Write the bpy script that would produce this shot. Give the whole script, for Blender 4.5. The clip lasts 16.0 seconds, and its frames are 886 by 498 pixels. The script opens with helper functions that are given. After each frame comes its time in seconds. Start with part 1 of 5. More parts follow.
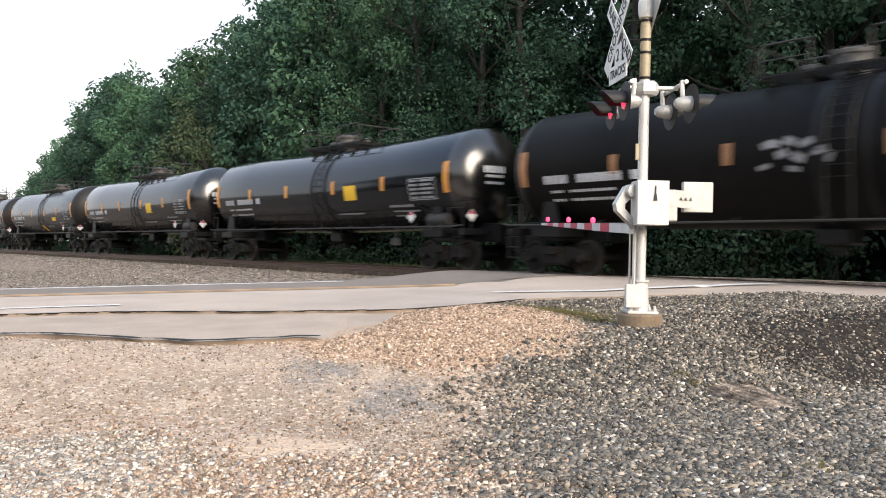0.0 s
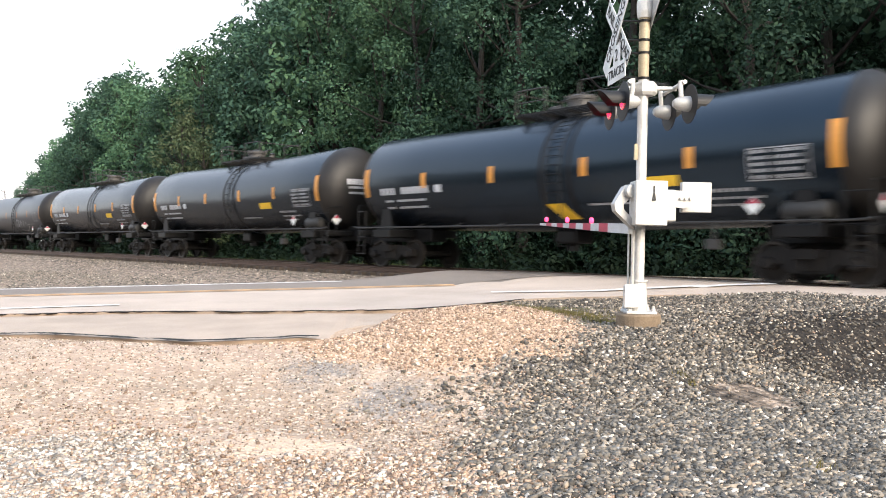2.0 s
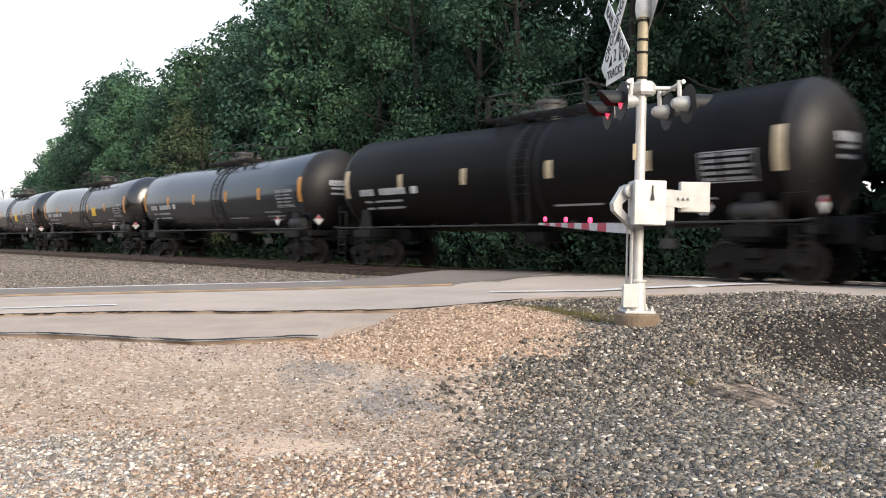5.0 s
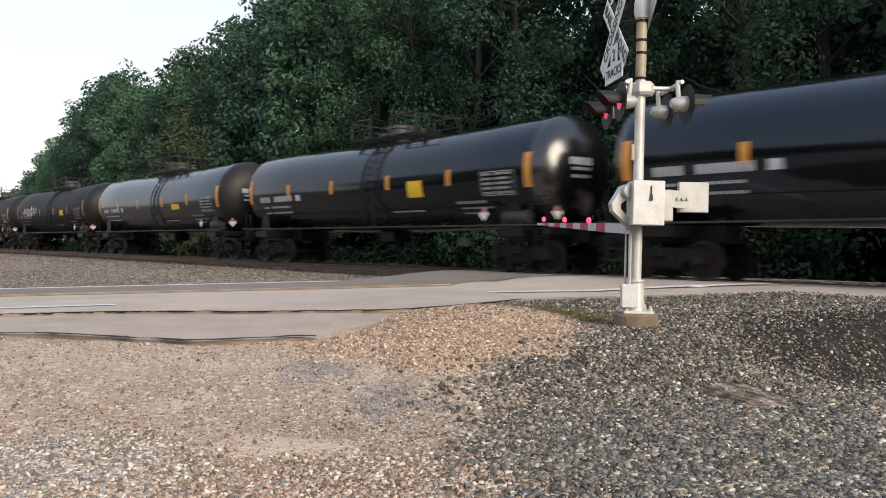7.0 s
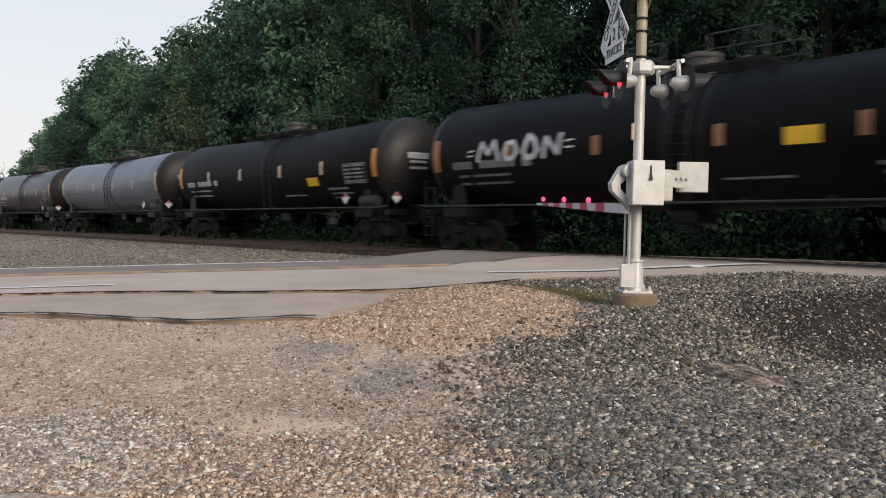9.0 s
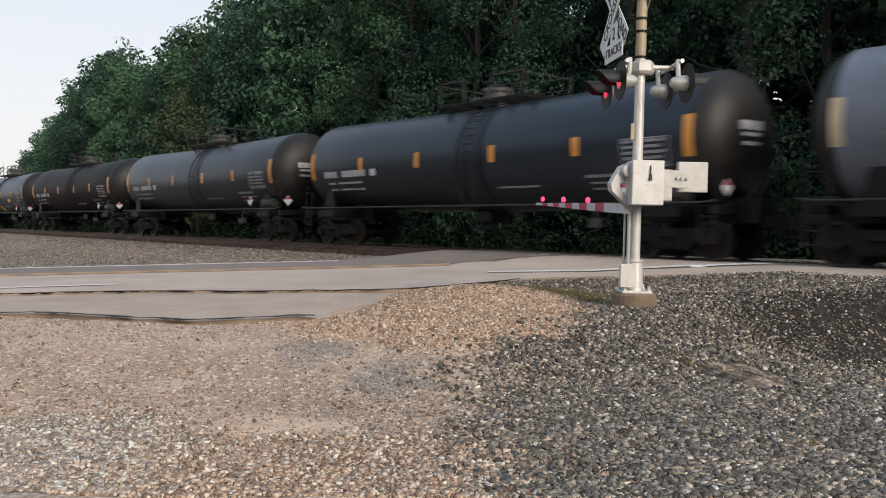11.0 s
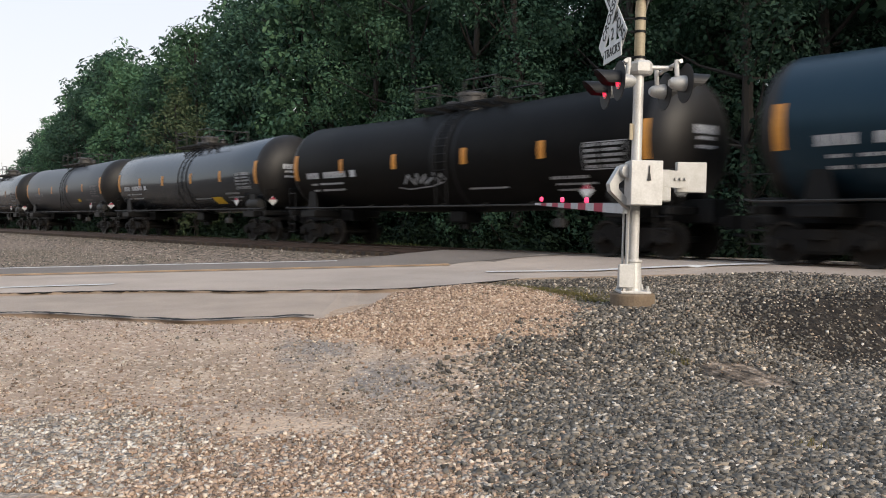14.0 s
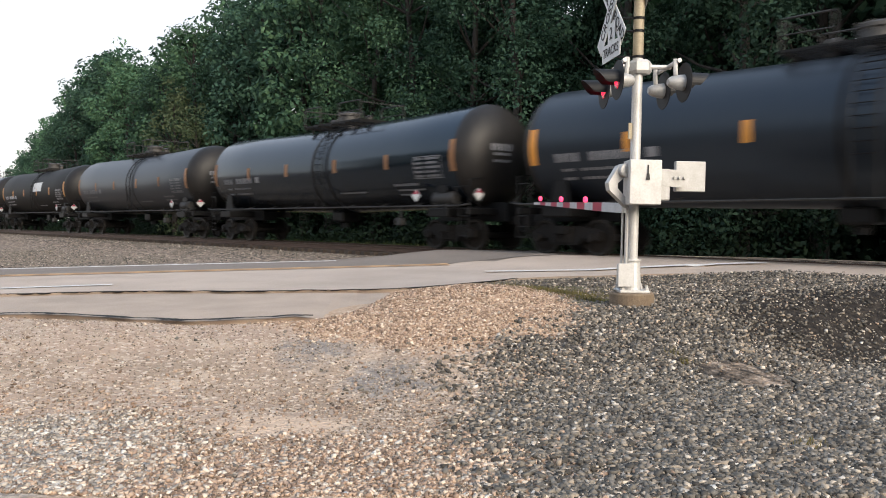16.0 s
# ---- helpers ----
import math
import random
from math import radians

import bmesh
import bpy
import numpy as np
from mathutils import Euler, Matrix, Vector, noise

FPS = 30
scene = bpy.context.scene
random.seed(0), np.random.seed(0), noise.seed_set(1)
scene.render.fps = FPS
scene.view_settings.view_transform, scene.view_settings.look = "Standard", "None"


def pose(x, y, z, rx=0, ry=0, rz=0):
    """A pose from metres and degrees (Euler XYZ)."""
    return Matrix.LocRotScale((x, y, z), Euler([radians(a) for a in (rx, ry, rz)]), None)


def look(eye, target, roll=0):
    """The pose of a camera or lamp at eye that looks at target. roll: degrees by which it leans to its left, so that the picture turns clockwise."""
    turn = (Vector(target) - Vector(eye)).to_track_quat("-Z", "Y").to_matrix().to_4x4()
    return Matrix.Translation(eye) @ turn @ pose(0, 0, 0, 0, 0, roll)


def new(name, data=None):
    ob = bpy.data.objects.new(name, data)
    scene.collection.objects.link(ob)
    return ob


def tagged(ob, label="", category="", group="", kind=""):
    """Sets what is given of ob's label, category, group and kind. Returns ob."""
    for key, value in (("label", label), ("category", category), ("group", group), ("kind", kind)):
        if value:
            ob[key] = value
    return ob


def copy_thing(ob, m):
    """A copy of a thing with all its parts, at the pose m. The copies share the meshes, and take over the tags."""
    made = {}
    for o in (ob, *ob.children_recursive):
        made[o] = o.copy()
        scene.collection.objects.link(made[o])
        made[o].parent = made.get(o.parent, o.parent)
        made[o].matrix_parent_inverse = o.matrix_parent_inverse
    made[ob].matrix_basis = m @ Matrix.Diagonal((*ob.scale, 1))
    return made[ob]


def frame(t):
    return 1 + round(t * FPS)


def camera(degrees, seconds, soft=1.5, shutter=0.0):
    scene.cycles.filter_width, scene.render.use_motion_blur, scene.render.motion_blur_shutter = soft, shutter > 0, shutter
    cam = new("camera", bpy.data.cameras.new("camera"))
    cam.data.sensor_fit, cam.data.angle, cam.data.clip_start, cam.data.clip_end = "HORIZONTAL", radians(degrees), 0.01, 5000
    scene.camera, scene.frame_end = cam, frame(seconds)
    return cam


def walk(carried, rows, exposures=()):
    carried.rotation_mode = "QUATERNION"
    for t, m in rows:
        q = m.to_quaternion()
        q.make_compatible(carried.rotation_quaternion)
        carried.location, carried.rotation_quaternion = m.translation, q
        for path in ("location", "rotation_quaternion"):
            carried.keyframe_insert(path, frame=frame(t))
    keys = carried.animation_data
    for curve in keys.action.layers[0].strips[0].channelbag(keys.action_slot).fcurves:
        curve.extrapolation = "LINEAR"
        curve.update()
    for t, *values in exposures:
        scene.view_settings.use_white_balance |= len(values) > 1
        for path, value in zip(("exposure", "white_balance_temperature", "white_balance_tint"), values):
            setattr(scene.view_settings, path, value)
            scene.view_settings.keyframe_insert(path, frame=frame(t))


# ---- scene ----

# ================= camera and its walk =================
EYE = (0.0, 0.0, 1.5)
cam = camera(58.5, 16.0, soft=1.0, shutter=0.28)
# seconds, turn to the left of +y, tilt, lean (degrees)
PATH = [
    (0.0, 48.773, -0.450, 0.40), (0.5, 48.758, -0.451, 0.39), (1.0, 48.723, -0.446, 0.40),
    (1.5, 48.682, -0.445, 0.40), (2.0, 48.677, -0.442, 0.41), (2.5, 48.665, -0.431, 0.41),
    (3.0, 48.658, -0.420, 0.42), (3.5, 48.658, -0.434, 0.41), (4.0, 48.620, -0.450, 0.41),
    (6.5, 48.528, -0.454, 0.42), (7.0, 48.484, -0.455, 0.44), (7.5, 48.469, -0.453, 0.45),
    (8.0, 48.459, -0.454, 0.44), (8.5, 48.451, -1.152, 0.43), (9.0, 48.422, -1.907, 0.44),
    (11.5, 48.379, -1.910, 0.46), (12.0, 48.379, -1.900, 0.45), (12.5, 48.369, -1.915, 0.46),
    (13.0, 48.345, -1.912, 0.47), (13.5, 48.321, -1.918, 0.48), (14.0, 48.298, -1.914, 0.49),
    (14.5, 48.293, -1.918, 0.49), (15.0, 48.289, -1.921, 0.48), (15.5, 48.271, -1.927, 0.48),
    (16.0, 48.231, -1.935, 0.36)]
EXPOSURES = [(0.0, 0.58), (0.5, 0.60), (1.0, 0.76), (1.5, 1.0), (2.0, 0.96), (2.5, 0.70), (3.0, 0.58), (4.0, 0.74), (4.6, 0.6), (6.5, 0.09), (7.0, 0.07), (9.0, -0.24), (11.5, -0.17), (12.5, -0.17), (13.0, -0.08), (14.5, -0.06), (15.5, 0.08), (16.0, 0.23)]
walk(cam, [(t, pose(*EYE, 90 + tilt, 0, turn) @ pose(0, 0, 0, 0, 0, lean)) for t, turn, tilt, lean in PATH],
     exposures=EXPOSURES)

# ================= sky and sun: hazy bright evening =================
SUN_EL, SUN_AZ = radians(24), radians(98)      # azimuth clockwise from +y
world = bpy.data.worlds.new("overcast_sky")
scene.world = world
world.use_nodes = True
wn, wl = world.node_tree.nodes, world.node_tree.links
wn.clear()
sky = wn.new("ShaderNodeTexSky")
sky.sky_type, sky.sun_disc = "NISHITA", False
sky.sun_elevation, sky.sun_rotation = SUN_EL, SUN_AZ
sky.air_density, sky.dust_density, sky.ozone_density = 1.0, 4.0, 1.0
cloud = wn.new("ShaderNodeMix")
cloud.data_type = "RGBA"
cloud.inputs[0].default_value = 0.75
# haze: white low down, bluer and dimmer overhead
wtc, wsep, wmr, haze = (wn.new("ShaderNode" + k) for k in ("TexCoord", "SeparateXYZ", "MapRange", "Mix"))
wmr.inputs[1].default_value, wmr.inputs[2].default_value = 0.0, 0.75
haze.data_type = "RGBA"
haze.inputs[6].default_value, haze.inputs[7].default_value = (11.0, 10.6, 10.3, 1), (6.0, 7.6, 10.2, 1)
wl.new(wtc.outputs["Generated"], wsep.inputs[0])
wl.new(wsep.outputs["Z"], wmr.inputs[0])
wl.new(wmr.outputs[0], haze.inputs[0])
wl.new(haze.outputs[2], cloud.inputs[7])
bg = wn.new("ShaderNodeBackground")
bg.inputs[1].default_value = 0.12
wo = wn.new("ShaderNodeOutputWorld")
wl.new(sky.outputs[0], cloud.inputs[6])
wl.new(cloud.outputs[2], bg.inputs[0])
wl.new(bg.outputs[0], wo.inputs[0])

sun = new("sun", bpy.data.lights.new("sun", "SUN"))
sun.data.energy, sun.data.angle, sun.data.color = 3.3, radians(36), (1.0, 0.87, 0.71)
sun.matrix_world = look((0, 0, 60), (-math.sin(SUN_AZ) * 60, -math.cos(SUN_AZ) * 60, 60 - 60 * math.tan(SUN_EL)))


# ================= materials =================
def mat(name, col, rough=0.6, metal=0.0, col2=None, scale=6.0, bump=0.0, bscale=None, detail=6.0, spec=0.5,
        fine=None, stretch=None, coat=0.0, vary=0.0):
    """Two scales of noise between col and col2, with a bump of the finer one."""
    m = bpy.data.materials.new(name)
    m.use_nodes = True
    n, l = m.node_tree.nodes, m.node_tree.links
    p = n["Principled BSDF"]
    p.inputs["Roughness"].default_value, p.inputs["Metallic"].default_value = rough, metal
    p.inputs["Specular IOR Level"].default_value = spec
    p.inputs["Coat Weight"].default_value = coat
    p.inputs["Coat Roughness"].default_value = 0.12
    tc = n.new("ShaderNodeTexCoord")
    mp = n.new("ShaderNodeMapping")
    l.new(tc.outputs["Object"], mp.inputs[0])
    if stretch:
        mp.inputs["Scale"].default_value = stretch
    a, b = n.new("ShaderNodeTexNoise"), n.new("ShaderNodeTexNoise")
    a.inputs["Scale"].default_value, a.inputs["Detail"].default_value = scale, detail
    b.inputs["Scale"].default_value, b.inputs["Detail"].default_value = (fine or scale * 9), 4
    l.new(mp.outputs[0], a.inputs[0])
    l.new(mp.outputs[0], b.inputs[0])
    mixf = n.new("ShaderNodeMath")
    mixf.operation = "MULTIPLY_ADD"
    mixf.inputs[1].default_value = 0.45
    l.new(b.outputs[0], mixf.inputs[0])
    half = n.new("ShaderNodeMath")
    half.operation = "MULTIPLY"
    half.inputs[1].default_value = 0.55
    l.new(a.outputs[0], half.inputs[0])
    l.new(half.outputs[0], mixf.inputs[2])
    ramp = n.new("ShaderNodeMapRange")
    ramp.inputs[1].default_value, ramp.inputs[2].default_value = 0.36, 0.64
    l.new(mixf.outputs[0], ramp.inputs[0])
    mx = n.new("ShaderNodeMix")
    mx.data_type = "RGBA"
    c2 = col2 or tuple(c * 0.75 for c in col)
    mx.inputs[6].default_value, mx.inputs[7].default_value = (*col, 1), (*c2, 1)
    l.new(ramp.outputs[0], mx.inputs[0])
    out = mx.outputs[2]
    if vary:
        oi = n.new("ShaderNodeObjectInfo")
        hv = n.new("ShaderNodeHueSaturation")
        vr = n.new("ShaderNodeMapRange")
        vr.inputs[3].default_value, vr.inputs[4].default_value = 1 - vary, 1 + vary
        l.new(oi.outputs["Random"], vr.inputs[0])
        l.new(vr.outputs[0], hv.inputs["Value"])
        l.new(out, hv.inputs["Color"])
        out = hv.outputs[0]
    l.new(out, p.inputs["Base Color"])
    if bump:
        bp = n.new("ShaderNodeBump")
        bp.inputs["Strength"].default_value = bump
        bp.inputs["Distance"].default_value = 0.02
        c = n.new("ShaderNodeTexNoise")
        c.inputs["Scale"].default_value, c.inputs["Detail"].default_value = (bscale or scale * 12), 5
        l.new(mp.outputs[0], c.inputs[0])
        l.new(c.outputs[0], bp.inputs["Height"])
        l.new(bp.outputs[0], p.inputs["Normal"])
    return m


def glow(name, col, strength):
    m = bpy.data.materials.new(name)
    m.use_nodes = True
    p = m.node_tree.nodes["Principled BSDF"]
    p.inputs["Base Color"].default_value = (*col, 1)
    p.inputs["Emission Color"].default_value = (*col, 1)
    p.inputs["Emission Strength"].default_value = strength
    p.inputs["Roughness"].default_value = 0.25
    return m


ASPHALT = mat("worn_asphalt", (0.52, 0.425, 0.35), 0.9, col2=(0.40, 0.325, 0.265), scale=0.7, fine=40, bump=0.35, bscale=120)
APRON = mat("old_asphalt", (0.47, 0.375, 0.30), 0.95, col2=(0.35, 0.28, 0.222), scale=1.2, fine=60, bump=0.5, bscale=90)
WORN_LANE = mat("dark_worn_asphalt", (0.24, 0.20, 0.17), 0.9, col2=(0.18, 0.15, 0.125), scale=0.6, fine=40, bump=0.35, bscale=120)
CRACK = mat("tar_edge", (0.014, 0.012, 0.011), 0.95, scale=8, bump=0.6)
WHITE_LINE = mat("white_road_paint", (0.82, 0.81, 0.78), 0.7, col2=(0.62, 0.59, 0.55), scale=5, fine=70)
YELLOW_LINE = mat("yellow_road_paint", (0.78, 0.44, 0.19), 0.7, col2=(0.62, 0.40, 0.24), scale=4, fine=60)
STEEL = mat("rail_steel", (0.12, 0.075, 0.055), 0.55, 0.4, scale=3)
RAIL_TOP = mat("polished_rail_head", (0.45, 0.44, 0.43), 0.3, 0.9, scale=3)
TIE = mat("creosoted_timber", (0.06, 0.045, 0.035), 0.9, scale=8, stretch=(1, 6, 1), vary=0.3)
TRUCK_IRON = mat("truck_cast_steel", (0.005, 0.005, 0.005), 0.65, 0.0, col2=(0.012, 0.010, 0.009), scale=4, bump=0.2, spec=0.2)
WHEEL_STEEL = mat("wheel_steel", (0.012, 0.011, 0.010), 0.6, 0.2, col2=(0.022, 0.018, 0.015), scale=5, spec=0.2)
RIM = mat("worn_wheel_rim", (0.05, 0.046, 0.043), 0.45, 0.8, scale=5)
PALE_IRON = mat("weathered_pale_fittings", (0.085, 0.082, 0.08), 0.6, 0.1, col2=(0.03, 0.028, 0.027), scale=3)
BLACK_IRON = mat("black_painted_iron", (0.006, 0.006, 0.0065), 0.5, 0.0, scale=5, spec=0.25)
GREY_IRON = mat("dusty_grey_iron", (0.035, 0.034, 0.033), 0.6, 0.2, scale=5)
WHITE_MARK = mat("white_stencil_paint", (0.55, 0.56, 0.58), 0.6, col2=(0.36, 0.36, 0.37), scale=3)
STENCIL = mat("greyed_stencil_paint", (0.34, 0.345, 0.36), 0.6, col2=(0.22, 0.22, 0.225), scale=3)
DIM_MARK = mat("faded_stencil_paint", (0.22, 0.22, 0.23), 0.65, col2=(0.12, 0.12, 0.125), scale=3)
ORANGE_TAPE = mat("orange_reflective_tape", (0.62, 0.27, 0.04), 0.45, col2=(0.48, 0.20, 0.035), scale=4, vary=0.12)
DIRTY_TAPE = mat("soiled_reflective_tape", (0.30, 0.15, 0.06), 0.6, col2=(0.20, 0.09, 0.04), scale=4, vary=0.2)
PALE_TAPE = mat("pale_reflective_tape", (0.52, 0.44, 0.30), 0.5, col2=(0.40, 0.30, 0.18), scale=4)
YELLOW = mat("yellow_label", (0.75, 0.47, 0.02), 0.5, col2=(0.64, 0.38, 0.02), scale=4)
SIGN_WHITE = mat("white_sign_sheeting", (0.66, 0.67, 0.66), 0.5, col2=(0.52, 0.53, 0.52), scale=6)
SIGN_BLACK = mat("black_sign_letters", (0.025, 0.025, 0.025), 0.6, scale=6)
ALU = mat("weathered_aluminium", (0.64, 0.63, 0.61), 0.45, 0.2, col2=(0.50, 0.49, 0.465), scale=5, bump=0.1)
ALU_DULL = mat("cast_aluminium", (0.50, 0.50, 0.49), 0.5, 0.35, col2=(0.38, 0.37, 0.35), scale=7, bump=0.15)
TARNISH = mat("tarnished_clear_coat", (0.42, 0.36, 0.25), 0.6, 0.2, col2=(0.30, 0.25, 0.17), scale=6)
CONCRETE = mat("stained_concrete", (0.24, 0.18, 0.12), 0.95, col2=(0.15, 0.11, 0.075), scale=5, bump=0.5)
HOOD = mat("black_hood", (0.006, 0.006, 0.007), 0.6, scale=6)
RED_BAND = mat("red_reflective_band", (0.42, 0.03, 0.07), 0.45, col2=(0.34, 0.03, 0.06), scale=6)
WHITE_BAND = mat("white_reflective_band", (0.55, 0.56, 0.57), 0.45, scale=6)
RED_LENS = mat("red_glass_lens", (0.25, 0.01, 0.015), 0.15, scale=6)
RED_GLOW = glow("lit_red_lens", (1.0, 0.02, 0.06), 2.2)
PINK_GLOW = glow("lit_gate_lamp", (1.0, 0.06, 0.16), 1.3)
BARK = mat("oak_bark", (0.034, 0.029, 0.025), 0.9, col2=(0.02, 0.017, 0.015), scale=4, bump=0.6, stretch=(4, 4, 0.6))
PALE_BARK = mat("pale_dead_bark", (0.13, 0.11, 0.095), 0.9, col2=(0.08, 0.066, 0.056), scale=4, bump=0.6, stretch=(4, 4, 0.6))


def tank_paint(name, col, rough, grime, spec=0.5, tint=(1.0, 1.0, 1.0)):
    """Paint with rain streaks down the sides and a film of road dust."""
    m = mat(name, col, rough, col2=grime, scale=0.55, fine=7, stretch=(1.6, 0.5, 0.5), bump=0.03, bscale=5, spec=spec)
    m.node_tree.nodes["Principled BSDF"].inputs["Specular Tint"].default_value = (*tint, 1)
    return m


PAINTS = {
    "gloss": tank_paint("gloss_black_tank_paint", (0.003, 0.003, 0.004), 0.13, (0.006, 0.006, 0.007), 0.50, (0.66, 0.82, 1.0)),
    "semi": tank_paint("satin_black_tank_paint", (0.0025, 0.0045, 0.008), 0.26, (0.005, 0.008, 0.013), 0.52, (0.58, 0.80, 1.0)),
    "sheen": tank_paint("polished_blue_black_tank_paint", (0.003, 0.005, 0.009), 0.19, (0.006, 0.009, 0.014), 0.66, (0.60, 0.82, 1.0)),
    "matte": tank_paint("flat_black_tank_paint", (0.0025, 0.0024, 0.0024), 0.50, (0.006, 0.0054, 0.005), 0.10),
    "slate": tank_paint("slate_grey_tank_paint", (0.009, 0.011, 0.016), 0.36, (0.014, 0.016, 0.020), 0.5, (0.66, 0.84, 1.0)),
    "blue": tank_paint("faded_blue_tank_paint", (0.006, 0.017, 0.028), 0.36, (0.011, 0.023, 0.034), 0.40, (0.52, 0.80, 1.0)),
    "pale": tank_paint("pale_grey_tank_paint", (0.15, 0.17, 0.21), 0.42, (0.10, 0.115, 0.14)),
}


ENDS = {
    "gloss": tank_paint("polished_tank_end_paint", (0.004, 0.004, 0.004), 0.20, (0.010, 0.009, 0.008), 1.0),
    "dusty": tank_paint("dusty_tank_end_paint", (0.010, 0.009, 0.0085), 0.5, (0.018, 0.0155, 0.0135), 0.35),
}


def leaf_mat(name, col, col2):
    m = bpy.data.materials.new(name)
    m.use_nodes = True
    n, l = m.node_tree.nodes, m.node_tree.links
    p = n["Principled BSDF"]
    p.inputs["Roughness"].default_value = 0.7
    p.inputs["Specular IOR Level"].default_value = 0.15
    g = n.new("ShaderNodeNewGeometry")
    oi = n.new("ShaderNodeObjectInfo")
    mx = n.new("ShaderNodeMix")
    mx.data_type = "RGBA"
    mx.inputs[6].default_value, mx.inputs[7].default_value = (*col, 1), (*col2, 1)
    l.new(g.outputs["Random Per Island"], mx.inputs[0])
    hv = n.new("ShaderNodeHueSaturation")
    vr = n.new("ShaderNodeMapRange")
    vr.inputs[3].default_value, vr.inputs[4].default_value = 0.75, 1.3
    l.new(oi.outputs["Random"], vr.inputs[0])
    l.new(vr.outputs[0], hv.inputs["Value"])
    l.new(mx.outputs[2], hv.inputs["Color"])
    l.new(hv.outputs[0], p.inputs["Base Color"])
    tr = n.new("ShaderNodeBsdfTranslucent")
    l.new(hv.outputs[0], tr.inputs[0])
    ms = n.new("ShaderNodeMixShader")
    ms.inputs[0].default_value = 0.2
    l.new(p.outputs[0], ms.inputs[1])
    l.new(tr.outputs[0], ms.inputs[2])
    l.new(ms.outputs[0], n["Material Output"].inputs[0])
    return m


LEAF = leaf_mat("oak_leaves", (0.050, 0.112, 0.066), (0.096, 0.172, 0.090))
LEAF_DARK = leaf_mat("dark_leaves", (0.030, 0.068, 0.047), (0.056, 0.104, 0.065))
# brush leaves coloured near black: the shade behind the train painted in
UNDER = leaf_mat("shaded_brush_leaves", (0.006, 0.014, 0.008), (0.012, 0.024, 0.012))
# darkened leaves for trees by the crossing: shade put into the colour
LEAF_SHADED = leaf_mat("deep_green_leaves", (0.017, 0.042, 0.028), (0.042, 0.082, 0.050))
LEAF_OLIVE = leaf_mat("yellowing_leaves", (0.052, 0.080, 0.042), (0.085, 0.106, 0.056))
GRASS = leaf_mat("grass_blades", (0.06, 0.10, 0.03), (0.13, 0.14, 0.055))
DRY_GRASS = leaf_mat("mossy_grass_blades", (0.15, 0.135, 0.045), (0.22, 0.18, 0.08))


# ================= mesh helpers =================
def smooth(me):
    for f in me.polygons:
        f.use_smooth = True
    return me


def mesh_of(name, bm, material, soft_edges=False):
    bmesh.ops.recalc_face_normals(bm, faces=bm.faces)
    me = bpy.data.meshes.new(name)
    bm.to_mesh(me)
    bm.free()
    for m in (material if isinstance(material, (list, tuple)) else [material]):
        me.materials.append(m)
    if soft_edges:
        smooth(me)
        me.set_sharp_from_angle(angle=radians(40))
    return me


def part(name, bm, material, parent, label="", soft_edges=False):
    me = bm if isinstance(bm, bpy.types.Mesh) else mesh_of(name, bm, material, soft_edges)
    ob = new(name, me)
    ob.parent = parent
    return tagged(ob, label)


def empty(name, m):
    ob = new(name)
    ob.empty_display_size = 0.2
    ob.matrix_basis = m
    return ob


def box(bm, x0, x1, y0, y1, z0, z1, m=None, bevel=0.0):
    r = bmesh.ops.create_cube(bm, size=1)["verts"]
    for v in r:
        v.co = Vector((x0 + (v.co.x + .5) * (x1 - x0), y0 + (v.co.y + .5) * (y1 - y0), z0 + (v.co.z + .5) * (z1 - z0)))
    if bevel:
        es = list({e for v in r for e in v.link_edges})
        r = bmesh.ops.bevel(bm, geom=es, offset=bevel, segments=2, affect="EDGES", profile=0.5)["verts"]
    if m is not None:
        for v in r:
            v.co = m @ v.co
    return bm


def tube(bm, pts, r, seg=8, r2=None, caps=True):
    """A round bar along points; its radius runs from r to r2."""
    pts = [Vector(p) for p in pts]
    r2 = r if r2 is None else r2
    rings = []
    side = None
    for i, p in enumerate(pts):
        d = (pts[min(i + 1, len(pts) - 1)] - pts[max(i - 1, 0)]).normalized()
        if side is None:
            side = d.orthogonal().normalized()
        side = (side - d * side.dot(d)).normalized()
        up = d.cross(side)
        rr = r + (r2 - r) * i / (len(pts) - 1)
        rings.append([bm.verts.new(p + (side * math.cos(a) + up * math.sin(a)) * rr)
                      for a in (2 * math.pi * k / seg for k in range(seg))])
    for a, b in zip(rings, rings[1:]):
        for k in range(seg):
            bm.faces.new((a[k], a[(k + 1) % seg], b[(k + 1) % seg], b[k]))
    if caps:
        bm.faces.new(rings[0][::-1])
        bm.faces.new(rings[-1])
    return bm


def lathe(bm, profile, m, seg=24):
    """profile: (height, radius) up the local z axis."""
    rings = []
    for h, r in profile:
        if r < 1e-5:
            rings.append([bm.verts.new(m @ Vector((0, 0, h)))])
        else:
            rings.append([bm.verts.new(m @ Vector((r * math.cos(2 * math.pi * k / seg), r * math.sin(2 * math.pi * k / seg), h)))
                          for k in range(seg)])
    for a, b in zip(rings, rings[1:]):
        for k in range(seg):
            j = (k + 1) % seg
            q = [a[k % len(a)], a[j % len(a)], b[j % len(b)], b[k % len(b)]]
            q = [v for i, v in enumerate(q) if v not in q[:i]]
            if len(q) > 2:
                bm.faces.new(q)
    for rr in (rings[0], rings[-1]):
        if len(rr) > 2:
            bm.faces.new(rr)
    return bm


